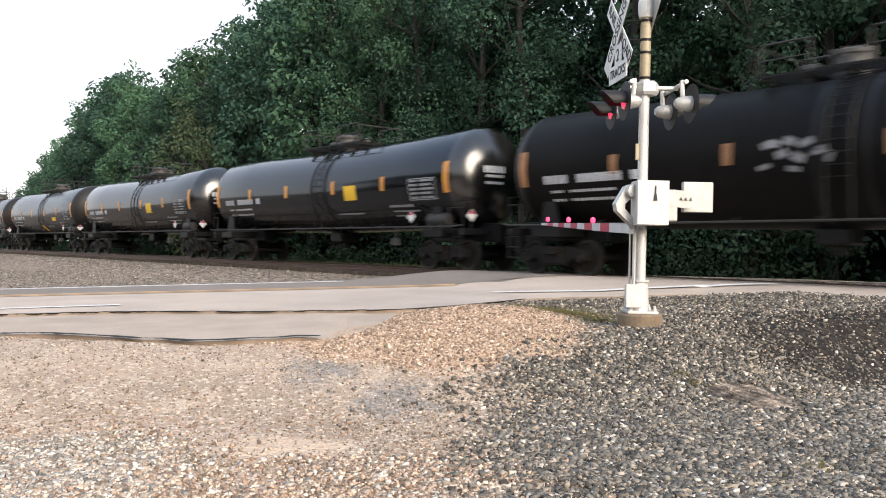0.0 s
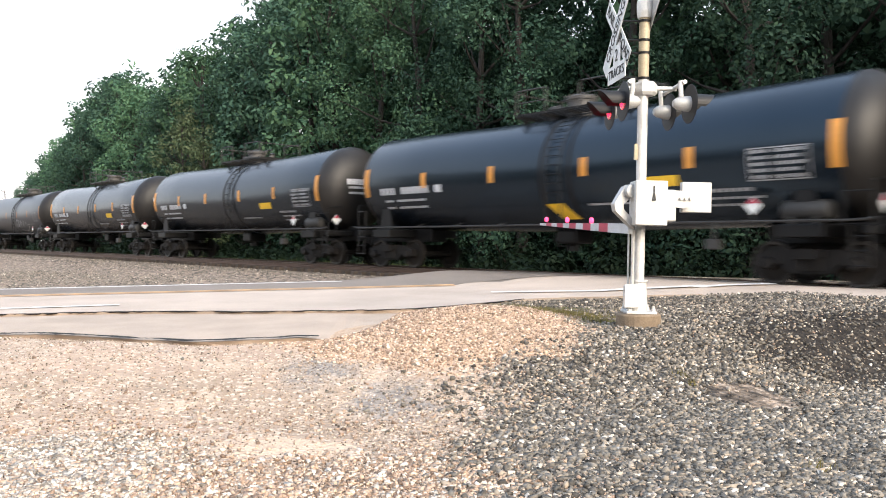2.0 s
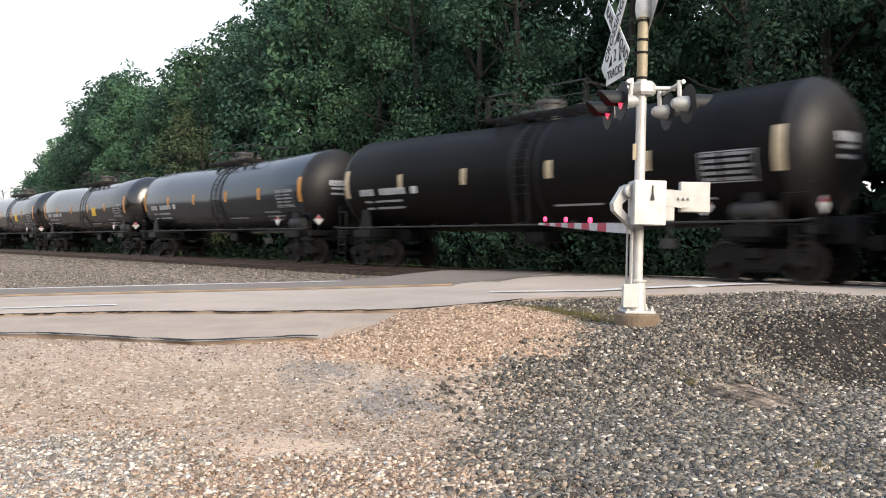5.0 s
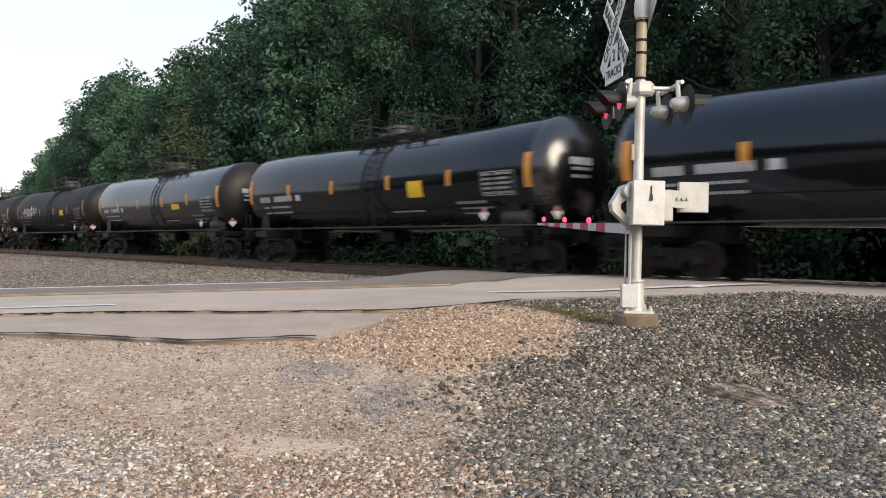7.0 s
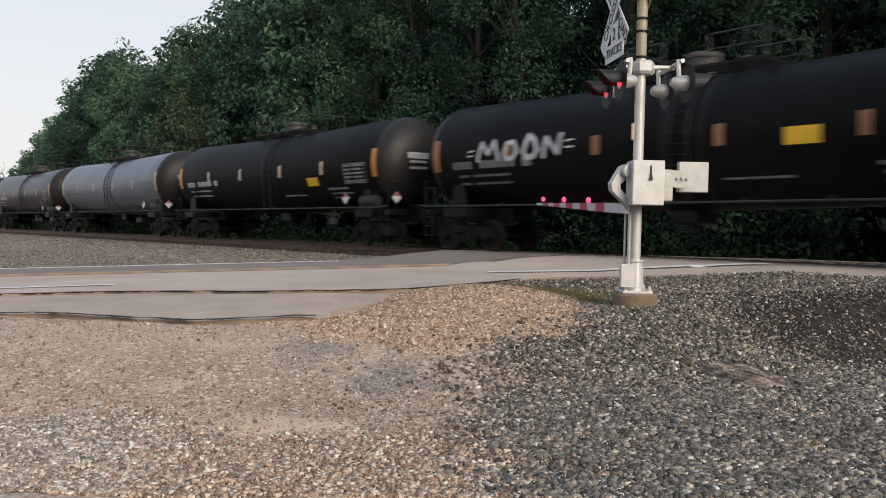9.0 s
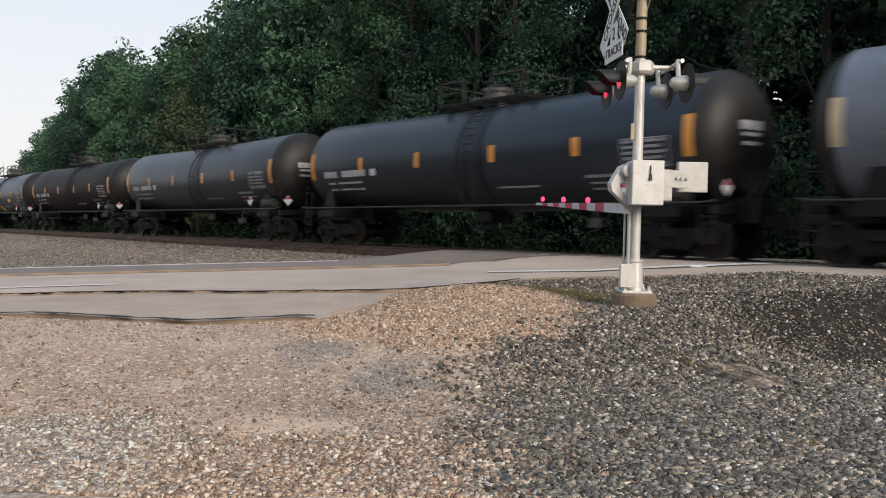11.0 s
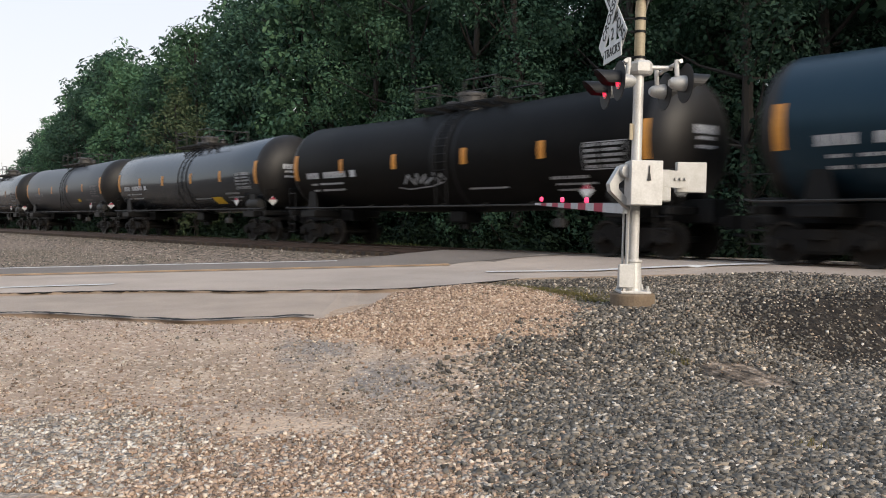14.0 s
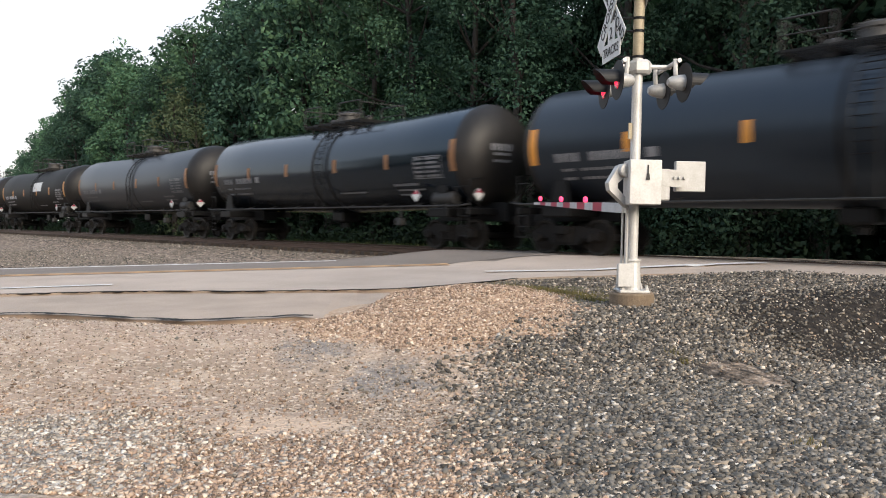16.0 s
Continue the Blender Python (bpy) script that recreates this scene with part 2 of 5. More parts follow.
def plate(bm, outline, depth, m):
    """A flat outline in local x, z, thickened along local y."""
    a = [bm.verts.new(m @ Vector((x, -depth / 2, z))) for x, z in outline]
    b = [bm.verts.new(m @ Vector((x, depth / 2, z))) for x, z in outline]
    bm.faces.new(a)
    bm.faces.new(b[::-1])
    for i in range(len(a)):
        j = (i + 1) % len(a)
        bm.faces.new((a[i], b[i], b[j], a[j]))
    return bm


ID = Matrix.Identity(4)

# ================= plan of the ground =================
RAIL_Z = 0.68                                   # top of the rails
TRACK_Y = 16.91                                 # middle of the track, which runs along x
ROAD_A = Vector((-17.0, 3.6))                   # a point of the near edge line
ROAD_U = Vector((0.578, 0.816)).normalized()    # way of the road
ROAD_N = Vector((-ROAD_U.y, ROAD_U.x))          # across it, away from the eye


def road_sd(x, y):
    p = Vector((x, y)) - ROAD_A
    return p.dot(ROAD_U), -p.dot(ROAD_N)


def road_xy(s, d):
    p = ROAD_A + ROAD_U * s - ROAD_N * d
    return p.x, p.y


def sstep(a, b, x):
    t = min(1, max(0, (x - a) / (b - a)))
    return t * t * (3 - 2 * t)


def road_z(s):
    z = 0.22 + 0.0255 * s
    z = min(z, RAIL_Z) if s < 22 else max(0.05, RAIL_Z - 0.07 * (s - 22))
    return max(-0.3, z)


def edge_d(s):
    """The asphalt's near edge: it bulges where the lot's drive joins."""
    return 2.0 + 1.0 * sstep(2.0, 7.0, s) - 1.5 * sstep(7.6, 10.5, s)


def apron_edge(s):
    return 4.8 + 1.35 * sstep(2.2, 5.2, s) - 3.4 * sstep(6.4, 8.4, s)


def blob(x, y, cx, cy, rx, ry, ang=0.0):
    """1 inside an ellipse of the plan, 0 outside it."""
    c, s = math.cos(ang), math.sin(ang)
    u, v = (x - cx) * c + (y - cy) * s, -(x - cx) * s + (y - cy) * c
    return 1 - sstep(0.1, 1.5, math.hypot(u / rx, v / ry))


def spread(x, y, cx, cy, rx, ry, soft=0.25):
    """1 inside an ellipse with a narrow ragged rim, 0 outside it."""
    h = math.hypot((x - cx) / rx, (y - cy) / ry) + 0.16 * noise.noise((x * 1.7, y * 1.7, 8)) + 0.08 * noise.noise((x * 5, y * 5, 2))
    return 1 - sstep(1 - soft, 1 + soft, h)


def eye_xy(right, ahead):
    """A place of the plan from metres to the right of and ahead of the eye's first line of sight."""
    a = radians(48.77)
    return right * math.cos(a) - ahead * math.sin(a), right * math.sin(a) + ahead * math.cos(a)


def eye_ra(x, y):
    a = radians(48.77)
    return x * math.cos(a) + y * math.sin(a), -x * math.sin(a) + y * math.cos(a)


def ground_z(x, y):
    s, d = road_sd(x, y)
    zr = road_z(s)
    # the shoulder's bank: wide and soft to the west, short and steep to the east
    k = sstep(9.5, 14.5, s)
    top, foot = 6.4 - 0.9 * k, 9.6 - 2.6 * k
    bank = 1 - sstep(top, foot, d)
    low = 0.02 - 0.12 * k * (1 - sstep(foot, foot + 4, d))
    z = low + (zr - 0.018 - low) * bank
    z += 0.05 * blob(*eye_ra(x, y), -0.2, 9.9, 1.8, 1.3) + 0.19 * blob(*eye_ra(x, y), 0.5, 10.9, 1.25, 1.1)
    z += 0.035 * (noise.noise((x * 0.7, y * 0.7, 3)) + 0.5 * noise.noise((x * 2.1, y * 2.1, 5))) * sstep(1.3, 3.0, d)
    z -= 0.10 * (1 - sstep(apron_edge(s) + 0.05, apron_edge(s) + 0.7, d)) * (1 - sstep(7.2, 8.2, s))
    z -= 0.06 * (1 - sstep(edge_d(s) + 0.02, edge_d(s) + 0.35, d)) * sstep(7.2, 8.2, s)
    if d < 0:                                   # beyond the road
        z = zr - 0.03 - 0.05 * sstep(6.7, 7.0, -d) - 0.08 * sstep(6.9, 8.5, -d)
    # track bed and the cess behind it
    a = abs(y - TRACK_Y)
    bed = RAIL_Z - 0.30
    w = 1 - sstep(2.2, 5.0, a)
    if -6.8 < d < 2.0 and a > 2:
        w = 0.0
    if d > 0 and y < TRACK_Y:                   # the bed is filled up to the ties beside the crossing
        bed = RAIL_Z - 0.05
    z = z * (1 - w) + bed * w
    if y > TRACK_Y + 3:
        z = z * (1 - sstep(3, 6, y - TRACK_Y)) + (0.15 - 0.6 * sstep(-27, -19, x) + 0.1 * noise.noise((x * .3, y * .3, 0))) * sstep(3, 6, y - TRACK_Y)
    return z


def axis(lo, hi, near_lo, near_hi, fine, coarse):
    out, v = [], lo
    while v < hi:
        out.append(v)
        v += fine if near_lo <= v <= near_hi else coarse * (1 + 0.02 * max(near_lo - v, v - near_hi))
    return out + [hi]


def ground_mat():
    m = bpy.data.materials.new("gravel_and_dirt")
    m.use_nodes = True
    n, l = m.node_tree.nodes, m.node_tree.links
    p = n["Principled BSDF"]
    p.inputs["Roughness"].default_value = 0.95
    p.inputs["Specular IOR Level"].default_value = 0.2
    tc = n.new("ShaderNodeTexCoord")

    def noise_at(scale, detail=6):
        q = n.new("ShaderNodeTexNoise")
        q.inputs["Scale"].default_value, q.inputs["Detail"].default_value = scale, detail
        l.new(tc.outputs["Object"], q.inputs[0])
        return q.outputs[0]

    def rng(src, a, b):
        q = n.new("ShaderNodeMapRange")
        q.inputs[1].default_value, q.inputs[2].default_value = a, b
        l.new(src, q.inputs[0])
        return q.outputs[0]

    def mix(fac, a, b):
        q = n.new("ShaderNodeMix")
        q.data_type = "RGBA"
        for s, v in ((0, fac), (6, a), (7, b)):
            if isinstance(v, tuple):
                q.inputs[s].default_value = (*v, 1)
            else:
                l.new(v, q.inputs[s])
        return q.outputs[2]

    def attr(name):
        q = n.new("ShaderNodeAttribute")
        q.attribute_name = name
        return q.outputs["Fac"]

    v = n.new("ShaderNodeTexVoronoi")
    v.inputs["Scale"].default_value = 26
    l.new(tc.outputs["Object"], v.inputs[0])
    sep = n.new("ShaderNodeSeparateColor")
    l.new(v.outputs["Color"], sep.inputs[0])
    dirt = mix(rng(noise_at(1.1), 0.38, 0.62), (0.52, 0.385, 0.29), (0.41, 0.30, 0.228))
    dirt = mix(rng(noise_at(0.45, 3), 0.42, 0.60), dirt, (0.34, 0.258, 0.19))
    dirt = mix(rng(noise_at(2.6, 8), 0.52, 0.66), dirt, (0.53, 0.415, 0.315))
    dirt = mix(rng(noise_at(45), 0.42, 0.72), dirt, (0.43, 0.335, 0.26))
    dirt = mix(rng(sep.outputs[0], 0.75, 0.9), dirt, (0.62, 0.51, 0.41))
    # ground under the ballast coloured dark, as the shade between its stones
    grey = mix(sep.outputs[1], (0.045, 0.041, 0.037), (0.13, 0.117, 0.104))
    pale = mix(sep.outputs[2], (0.40, 0.27, 0.175), (0.60, 0.46, 0.34))
    ash = mix(sep.outputs[1], (0.20, 0.18, 0.163), (0.38, 0.335, 0.295))
    white = mix(sep.outputs[1], (0.22, 0.19, 0.16), (0.46, 0.40, 0.34))
    sand = mix(rng(noise_at(7), 0.4, 0.6), (0.66, 0.50, 0.37), (0.57, 0.425, 0.315))
    soil = mix(rng(noise_at(9), 0.4, 0.6), (0.020, 0.017, 0.015), (0.048, 0.040, 0.033))
    grass = mix(rng(noise_at(4), 0.4, 0.6), (0.105, 0.105, 0.036), (0.16, 0.13, 0.075))
    leaf = mix(rng(noise_at(3), 0.4, 0.6), (0.05, 0.04, 0.025), (0.05, 0.07, 0.03))
    c = dirt
    for name, col in (("ash", ash), ("white", white), ("sand", sand), ("grey", grey), ("pale", pale), ("soil", soil), ("grass", grass), ("leaf", leaf)):
        q = n.new("ShaderNodeMath")
        q.operation = "ADD"
        l.new(attr(name), q.inputs[0])
        w = n.new("ShaderNodeMath")
        w.operation = "MULTIPLY_ADD"
        w.inputs[1].default_value, w.inputs[2].default_value = 0.9, -0.45
        l.new(noise_at(5.5), w.inputs[0])
        l.new(w.outputs[0], q.inputs[1])
        c = mix(rng(q.outputs[0], 0.35, 0.65), c, col)
    l.new(c, p.inputs["Base Color"])
    bp = n.new("ShaderNodeBump")
    bp.inputs["Strength"].default_value, bp.inputs["Distance"].default_value = 0.7, 0.03
    l.new(v.outputs["Distance"], bp.inputs["Height"])
    bp2 = n.new("ShaderNodeBump")
    bp2.inputs["Strength"].default_value, bp2.inputs["Distance"].default_value = 0.5, 0.02
    l.new(noise_at(60), bp2.inputs["Height"])
    l.new(bp.outputs[0], bp2.inputs["Normal"])
    l.new(bp2.outputs[0], p.inputs["Normal"])
    return m


def zones(x, y):
    """Weights of grey ballast, pale limestone, dark soil, grass, leaf litter, ashy grit, white stones and bare sand."""
    s, d = road_sd(x, y)
    r, a = eye_ra(x, y)
    grey = pale = soil = grass = leaf = ash = white = sand = 0.0
    if d > 0.9:
        wob = 0.35 * noise.noise((r * 1.3, a * 0.9, 6)) + 0.15 * noise.noise((r * 4, a * 4, 1))
        grey = sstep(-0.7, 0.85, r + wob - 0.45 - 0.03 * (8 - a))
        grey *= 1 - 0.75 * spread(r, a, 2.98, 7.55, 0.42, 0.42)
        ash = max(0.66 * blob(r, a, -1.2, 8.0, 0.62, 0.85), 0.70 * blob(r, a, -0.40, 7.1, 0.62, 0.85), 0.4 * blob(r, a, -2.9, 8.6, 1.0, 0.5))
        white = spread(r, a, -2.75, 4.9, 1.1, 0.95, 0.4)
        sand = max(0.85 * blob(r, a, -1.12, 5.7, 0.70, 0.40), 0.7 * blob(r, a, 0.75, 4.75, 0.42, 0.28))
        pale = spread(r, a, -0.1, 10.2, 1.95, 2.1, 0.2)
        grey *= 1 - pale
        soil = 1.1 * sstep(10.6, 12.2, s) * sstep(4.4, 5.4, d) * (1 - sstep(7.4, 8.6, d))
        soil = max(soil, 0.52 * spread(r, a, 2.98, 7.55, 0.46, 0.44), 0.6 * spread(r, a, 1.05, 8.45, 0.6, 0.28, 0.5))
        grass = max(1.0 * blob(r, a, 1.95, 10.9, 0.8, 1.2), 0.75 * blob(r, a, 1.1, 12.6, 2.4, 0.7)) * (1 - 0.8 * pale)
        soil = max(soil, 0.42 * sstep(6.5, 8.5, s) * sstep(1.0, 2.0, d) * (1 - sstep(5.0, 6.0, d))) * (1 - 0.85 * pale)
    if d < -6.6 or abs(y - TRACK_Y) < 4:
        grey = max(grey, 0.52)
        soil = max(soil, 0.42 * (1 - sstep(3.0, 5.5, abs(y - TRACK_Y))))
    if y > TRACK_Y + 2.3:
        grass = sstep(2.3, 3.6, y - TRACK_Y)
        leaf = sstep(6, 9, y - TRACK_Y)
        grey *= 1 - grass
    return grey, pale, soil, grass, leaf, ash, white, sand


def build_ground():
    xs = axis(-900, 900, -34, 8, 0.22, 3.0)
    ys = axis(-900, 900, -2, 24, 0.22, 3.0)
    V = [(x, y, ground_z(x, y)) for y in ys for x in xs]
    W = len(xs)
    F = [(j * W + i, j * W + i + 1, (j + 1) * W + i + 1, (j + 1) * W + i) for j in range(len(ys) - 1) for i in range(W - 1)]
    me = bpy.data.meshes.new("ground")
    me.from_pydata(V, [], F)
    ws = [zones(x, y) for x, y, _ in V]
    for k, name in enumerate(("grey", "pale", "soil", "grass", "leaf", "ash", "white", "sand")):
        at = me.attributes.new(name, "FLOAT", "POINT")
        at.data.foreach_set("value", [w[k] for w in ws])
    me.materials.append(ground_mat())
    smooth(me)
    return tagged(new("ground", me), "dirt and gravel lot with ballast banks beside the road", "ground", kind="structure")


ground = build_ground()


# ================= road =================
def strip(name, material, s0, s1, d_near, d_far, lift, label="", parent=None, step=0.5, ragged=0.0, thick=0.0, sink=None, over=False):
    """A ribbon of the road between two distances from its edge line."""
    bm = bmesh.new()
    rows = []
    n = max(2, int((s1 - s0) / step))
    for i in range(n + 1):
        s = s0 + (s1 - s0) * i / n
        dn = (d_near(s) if callable(d_near) else d_near) + ragged * (noise.noise((s * 0.9, 7, 0)) + 0.5 * noise.noise((s * 3, 2, 0)))
        df = d_far(s) if callable(d_far) else d_far
        row = []
        for d in (dn, df):
            x, y = road_xy(s, d)
            dz = sink(s) if sink and d is dn else 0.0
            z = road_z(s) - 0.006 * max(0, d) - dz - 0.14 * sstep(17.8, 19.5, y) - 0.4 * sstep(19, 27, y)
            if over:
                z = max(z, panel_z(x, y) or z)
            row.append(bm.verts.new((x, y, z + lift)))
        if thick:
            x, y = road_xy(s, dn - 0.06)
            row.insert(0, bm.verts.new((x, y, road_z(s) + lift - thick)))
        rows.append(row)
    for a, b in zip(rows, rows[1:]):
        for k in range(len(a) - 1):
            bm.faces.new((a[k], a[k + 1], b[k + 1], b[k]))
    ob = part(name, bm, material, parent)
    return ob


def panel_z(x, y):
    """Height of the asphalt hump over the track, or None outside it."""
    if not (-20.6 <= x <= 2.9 and 12.9 <= y <= 19.6):
        return None
    s, d = road_sd(x, 12.9)
    zf = road_z(s) - 0.01 if -7.3 < d < edge_d(s) else ground_z(x, 12.9) - 0.05
    top = RAIL_Z - 0.30 * (1 - sstep(-20.6, -17.0, x))
    prof = ((12.9, zf), (13.8, zf + (top - zf) * 0.42), (14.8, zf + (top - zf) * 0.92), (15.5, top + 0.02), (16.1, top + 0.005),
            (17.62, top - 0.03), (19.0, top - 0.16), (19.6, top - 0.42))
    for (y0, z0), (y1, z1) in zip(prof, prof[1:]):
        if y <= y1:
            return z0 + (z1 - z0) * (y - y0) / (y1 - y0)


road = strip("road", ASPHALT, -60, 60, edge_d, -6.75, 0.012, ragged=0.10, thick=0.10, step=0.25)
tagged(road, "sun-bleached two-lane asphalt road over the level crossing", "road", kind="structure")
strip("lane_surface", WORN_LANE, -60, 12.6, -3.45, -6.72, 0.017, parent=road, over=True)
strip("edge_line", WHITE_LINE, -60, 2.4, lambda s: 0.86 - 0.085 * s, lambda s: 0.64 - 0.085 * s, 0.020, parent=road)
strip("edge_line", WHITE_LINE, 9.6, 15.2, lambda s: -0.07 + 0.18 * (s - 9.6), lambda s: -0.31 + 0.18 * (s - 9.6), 0.032, parent=road, step=0.2, over=True)
strip("edge_line", WHITE_LINE, -60, 6.4, -6.26, -6.58, 0.023, parent=road)
strip("centre_line", YELLOW_LINE, -60, 9.2, -2.98, -3.18, 0.020, parent=road, over=True)
strip("centre_line", YELLOW_LINE, -60, 9.2, -3.28, -3.48, 0.023, parent=road, over=True)


apron = strip("pavement", APRON, -30, 8.2, apron_edge, lambda s: edge_d(s) - 0.40, -0.025, ragged=0.10, thick=0.13, step=0.25, sink=lambda s: 0.09 * sstep(6.2, 7.0, s))
tagged(apron, "cracked old asphalt apron beside the road", "pavement", kind="structure")


def crack(parent, s0, s1, edge, w, lift):
    """A dark broken seam along the road, uneven in width."""
    def wob(s):
        return edge(s) + 0.10 * (noise.noise((s * 0.9, 7, 0)) + 0.5 * noise.noise((s * 3, 2, 0))) + 0.05 * noise.noise((s * 6, 9, 0)) + 0.03 * noise.noise((s * 17, 3, 0))
    ob = strip("crack", CRACK, s0, s1, lambda s: wob(s) + w * (0.7 + 0.8 * noise.noise((s * 2.2, 4, 1)) + 0.6 * noise.noise((s * 11, 4, 2))),
               lambda s: wob(s) - w * (0.35 + 0.5 * noise.noise((s * 2.7, 1, 5))), lift, parent=parent, step=0.05, thick=0.035)
    return ob


crack(road, -14, 9.9, lambda s: edge_d(s) - 0.02, 0.09, 0.020)
crack(apron, -14, 6.4, apron_edge, 0.12, 0.004)


# ================= track =================
def build_track():
    bm = bmesh.new()
    prof = [(-0.068, 0), (0.068, 0), (0.068, 0.012), (0.012, 0.03), (0.012, 0.125), (0.036, 0.135), (0.036, 0.165), (0.028, 0.172),
            (-0.028, 0.172), (-0.036, 0.165), (-0.036, 0.135), (-0.012, 0.125), (-0.012, 0.03), (-0.068, 0.012)]
    a = [bm.verts.new((-260, y, z)) for y, z in prof]
    b = [bm.verts.new((60, y, z)) for y, z in prof]
    for i in range(len(a)):
        j = (i + 1) % len(a)
        bm.faces.new((a[i], a[j], b[j], b[i]))
    bm.faces.ensure_lookup_table()
    bm.faces[7].material_index = 1
    rail_me = mesh_of("rail", bm, [STEEL, RAIL_TOP])
    for i, dy in enumerate((-0.7535, 0.7535)):
        rail = new("rail", rail_me)
        rail.location = (0, TRACK_Y + dy, RAIL_Z - 0.172)
        tagged(rail, "rust-brown steel rail on timber ties", "rail", "running rails", "structure")
    bm = bmesh.new()
    box(bm, -0.115, 0.115, -1.3, 1.3, -0.17, 0.0, bevel=0.012)
    tie_me = mesh_of("tie", bm, TIE)
    bed = new("track_bed")
    tagged(bed, "creosoted timber ties in grey ballast", "track", kind="structure")
    for i in range(230):
        t = new("tie", tie_me)
        t.parent = bed
        t.location = (-105 + i * 0.5 + random.uniform(-.02, .02), TRACK_Y + random.uniform(-.03, .03), RAIL_Z - 0.176)
        t.rotation_euler = (0, 0, random.uniform(-.01, .01))


build_track()


def crossing_panel():
    """Asphalt laid between and beside the rails, ramped down to the road in front."""
    bm = bmesh.new()
    rows = []
    for k in range(95):
        x = -20.6 + k * 0.25
        w = 0.25 * noise.noise((x * 0.8, 3, 0))
        rows.append([bm.verts.new((x, y + (w if y < 14 else 0), panel_z(x, y))) for y in (12.9, 13.8, 14.8, 15.5, 16.1, 17.62, 19.0, 19.6)])
    for a, c in zip(rows, rows[1:]):
        for i in range(7):
            bm.faces.new((a[i], a[i + 1], c[i + 1], c[i]))
    me = smooth(mesh_of("crossing_panel", bm, [ASPHALT, WORN_LANE]))
    for f in me.polygons:
        f.material_index = 1 if f.center.x < -13.5 and road_sd(f.center.x, f.center.y)[1] < -3.45 else 0
    ob = part("crossing_panel", me, None, None, "bleached asphalt crossing surface between the rails")
    tagged(ob, category="crossing surface", kind="structure")


crossing_panel()

# ================= tank cars =================
R_TANK, HALF, HEAD = 1.55, 7.55, 0.80


def tank_axis(x):
    """Height of the shell's axis: it falls to the middle, where the outlet is."""
    return 2.68 + 0.12 * min(1.0, abs(x) / HALF)


def build_tank(material):
    bm = bmesh.new()
    seg = 48
    xs = []
    for k in range(9):
        a = math.pi / 2 * k / 9
        xs.append((-HALF - HEAD * math.cos(a), R_TANK * math.sin(a) ** 0.9 if k else 0))
    xs += [(x, R_TANK) for x in (-HALF, -5.05, -5.02, -2.5, -2.47, -0.3, 0.0, 0.3, 2.47, 2.5, 5.02, 5.05, HALF)]
    xs += [(-x, r) for x, r in xs[:9][::-1]]
    rings = []
    for x, r in xs:
        zc = tank_axis(max(-HALF, min(HALF, x)))
        if r == 0:
            rings.append([bm.verts.new((x, 0, zc))])
        else:
            rings.append([bm.verts.new((x, r * math.sin(2 * math.pi * k / seg), zc + r * math.cos(2 * math.pi * k / seg))) for k in range(seg)])
    for a, b in zip(rings, rings[1:]):
        for k in range(seg):
            q = [a[k % len(a)], a[(k + 1) % seg % len(a)], b[(k + 1) % seg % len(b)], b[k % len(b)]]
            q = [v for i, v in enumerate(q) if v not in q[:i]]
            bm.faces.new(q)
    me = smooth(mesh_of("tank", bm, [material, ENDS["gloss" if "gloss" in material.name else "dusty"]]))
    for f in me.polygons:
        f.material_index = 1 if abs(f.center.x) > HALF + 0.01 else 0
    return me


def on_tank(x, z, lift=0.008):
    """A place on the near side of the shell."""
    dz = z - tank_axis(x)
    return Vector((x, -math.sqrt(max(0.0, R_TANK ** 2 - dz * dz)) - lift, z))


def patch(bm, x0, x1, z0, z1, slant=0.0, nx=2, nz=4, mi=0):
    """A thin sheet that follows the shell."""
    g = [[bm.verts.new(on_tank(x0 + (x1 - x0) * i / nx + slant * (j / nz - .5), z0 + (z1 - z0) * j / nz)) for j in range(nz + 1)]
         for i in range(nx + 1)]
    for i in range(nx):
        for j in range(nz):
            bm.faces.new((g[i][j], g[i + 1][j], g[i + 1][j + 1], g[i][j + 1])).material_index = mi
    return bm


def stroke(bm, pts, w):
    """A painted line that follows the shell."""
    for (x0, z0), (x1, z1) in zip(pts, pts[1:]):
        ln = math.hypot(x1 - x0, z1 - z0)
        ux, uz = (x1 - x0) / ln, (z1 - z0) / ln
        n = max(1, int(ln / 0.12))
        rows = []
        for k in range(n + 1):
            f = -w / 4 + (ln + w / 2) * k / n
            rows.append([bm.verts.new(on_tank(x0 + ux * f - uz * e, z0 + uz * f + ux * e, 0.011)) for e in (-w / 2, w / 2)])
        for a, c in zip(rows, rows[1:]):
            bm.faces.new((a[0], a[1], c[1], c[0]))
    return bm


def bars(bm, x0, x1, z, h, n, gap=0.25):
    w = (x1 - x0) / n
    for i in range(n):
        patch(bm, x0 + i * w, x0 + (i + 1 - gap) * w, z - h / 2, z + h / 2, nx=1, nz=2)
    return bm


MESHES = {}


def shared(key, make):
    if key not in MESHES:
        MESHES[key] = make()
    return MESHES[key]


def me_bars(mat_):
    bm = bmesh.new()
    bars(bm, -6.78, -6.0, 2.44, 0.21, 4)
    bars(bm, -5.7, -4.35, 2.44, 0.21, 6)
    patch(bm, -4.1, -3.8, 2.33, 2.55)
    for z in (2.14, 1.93):
        bars(bm, -6.6, -6.2, z, 0.065, 3)
        bars(bm, -6.0, -4.6, z, 0.065, 9)
    return mesh_of("reporting_mark", bm, mat_)


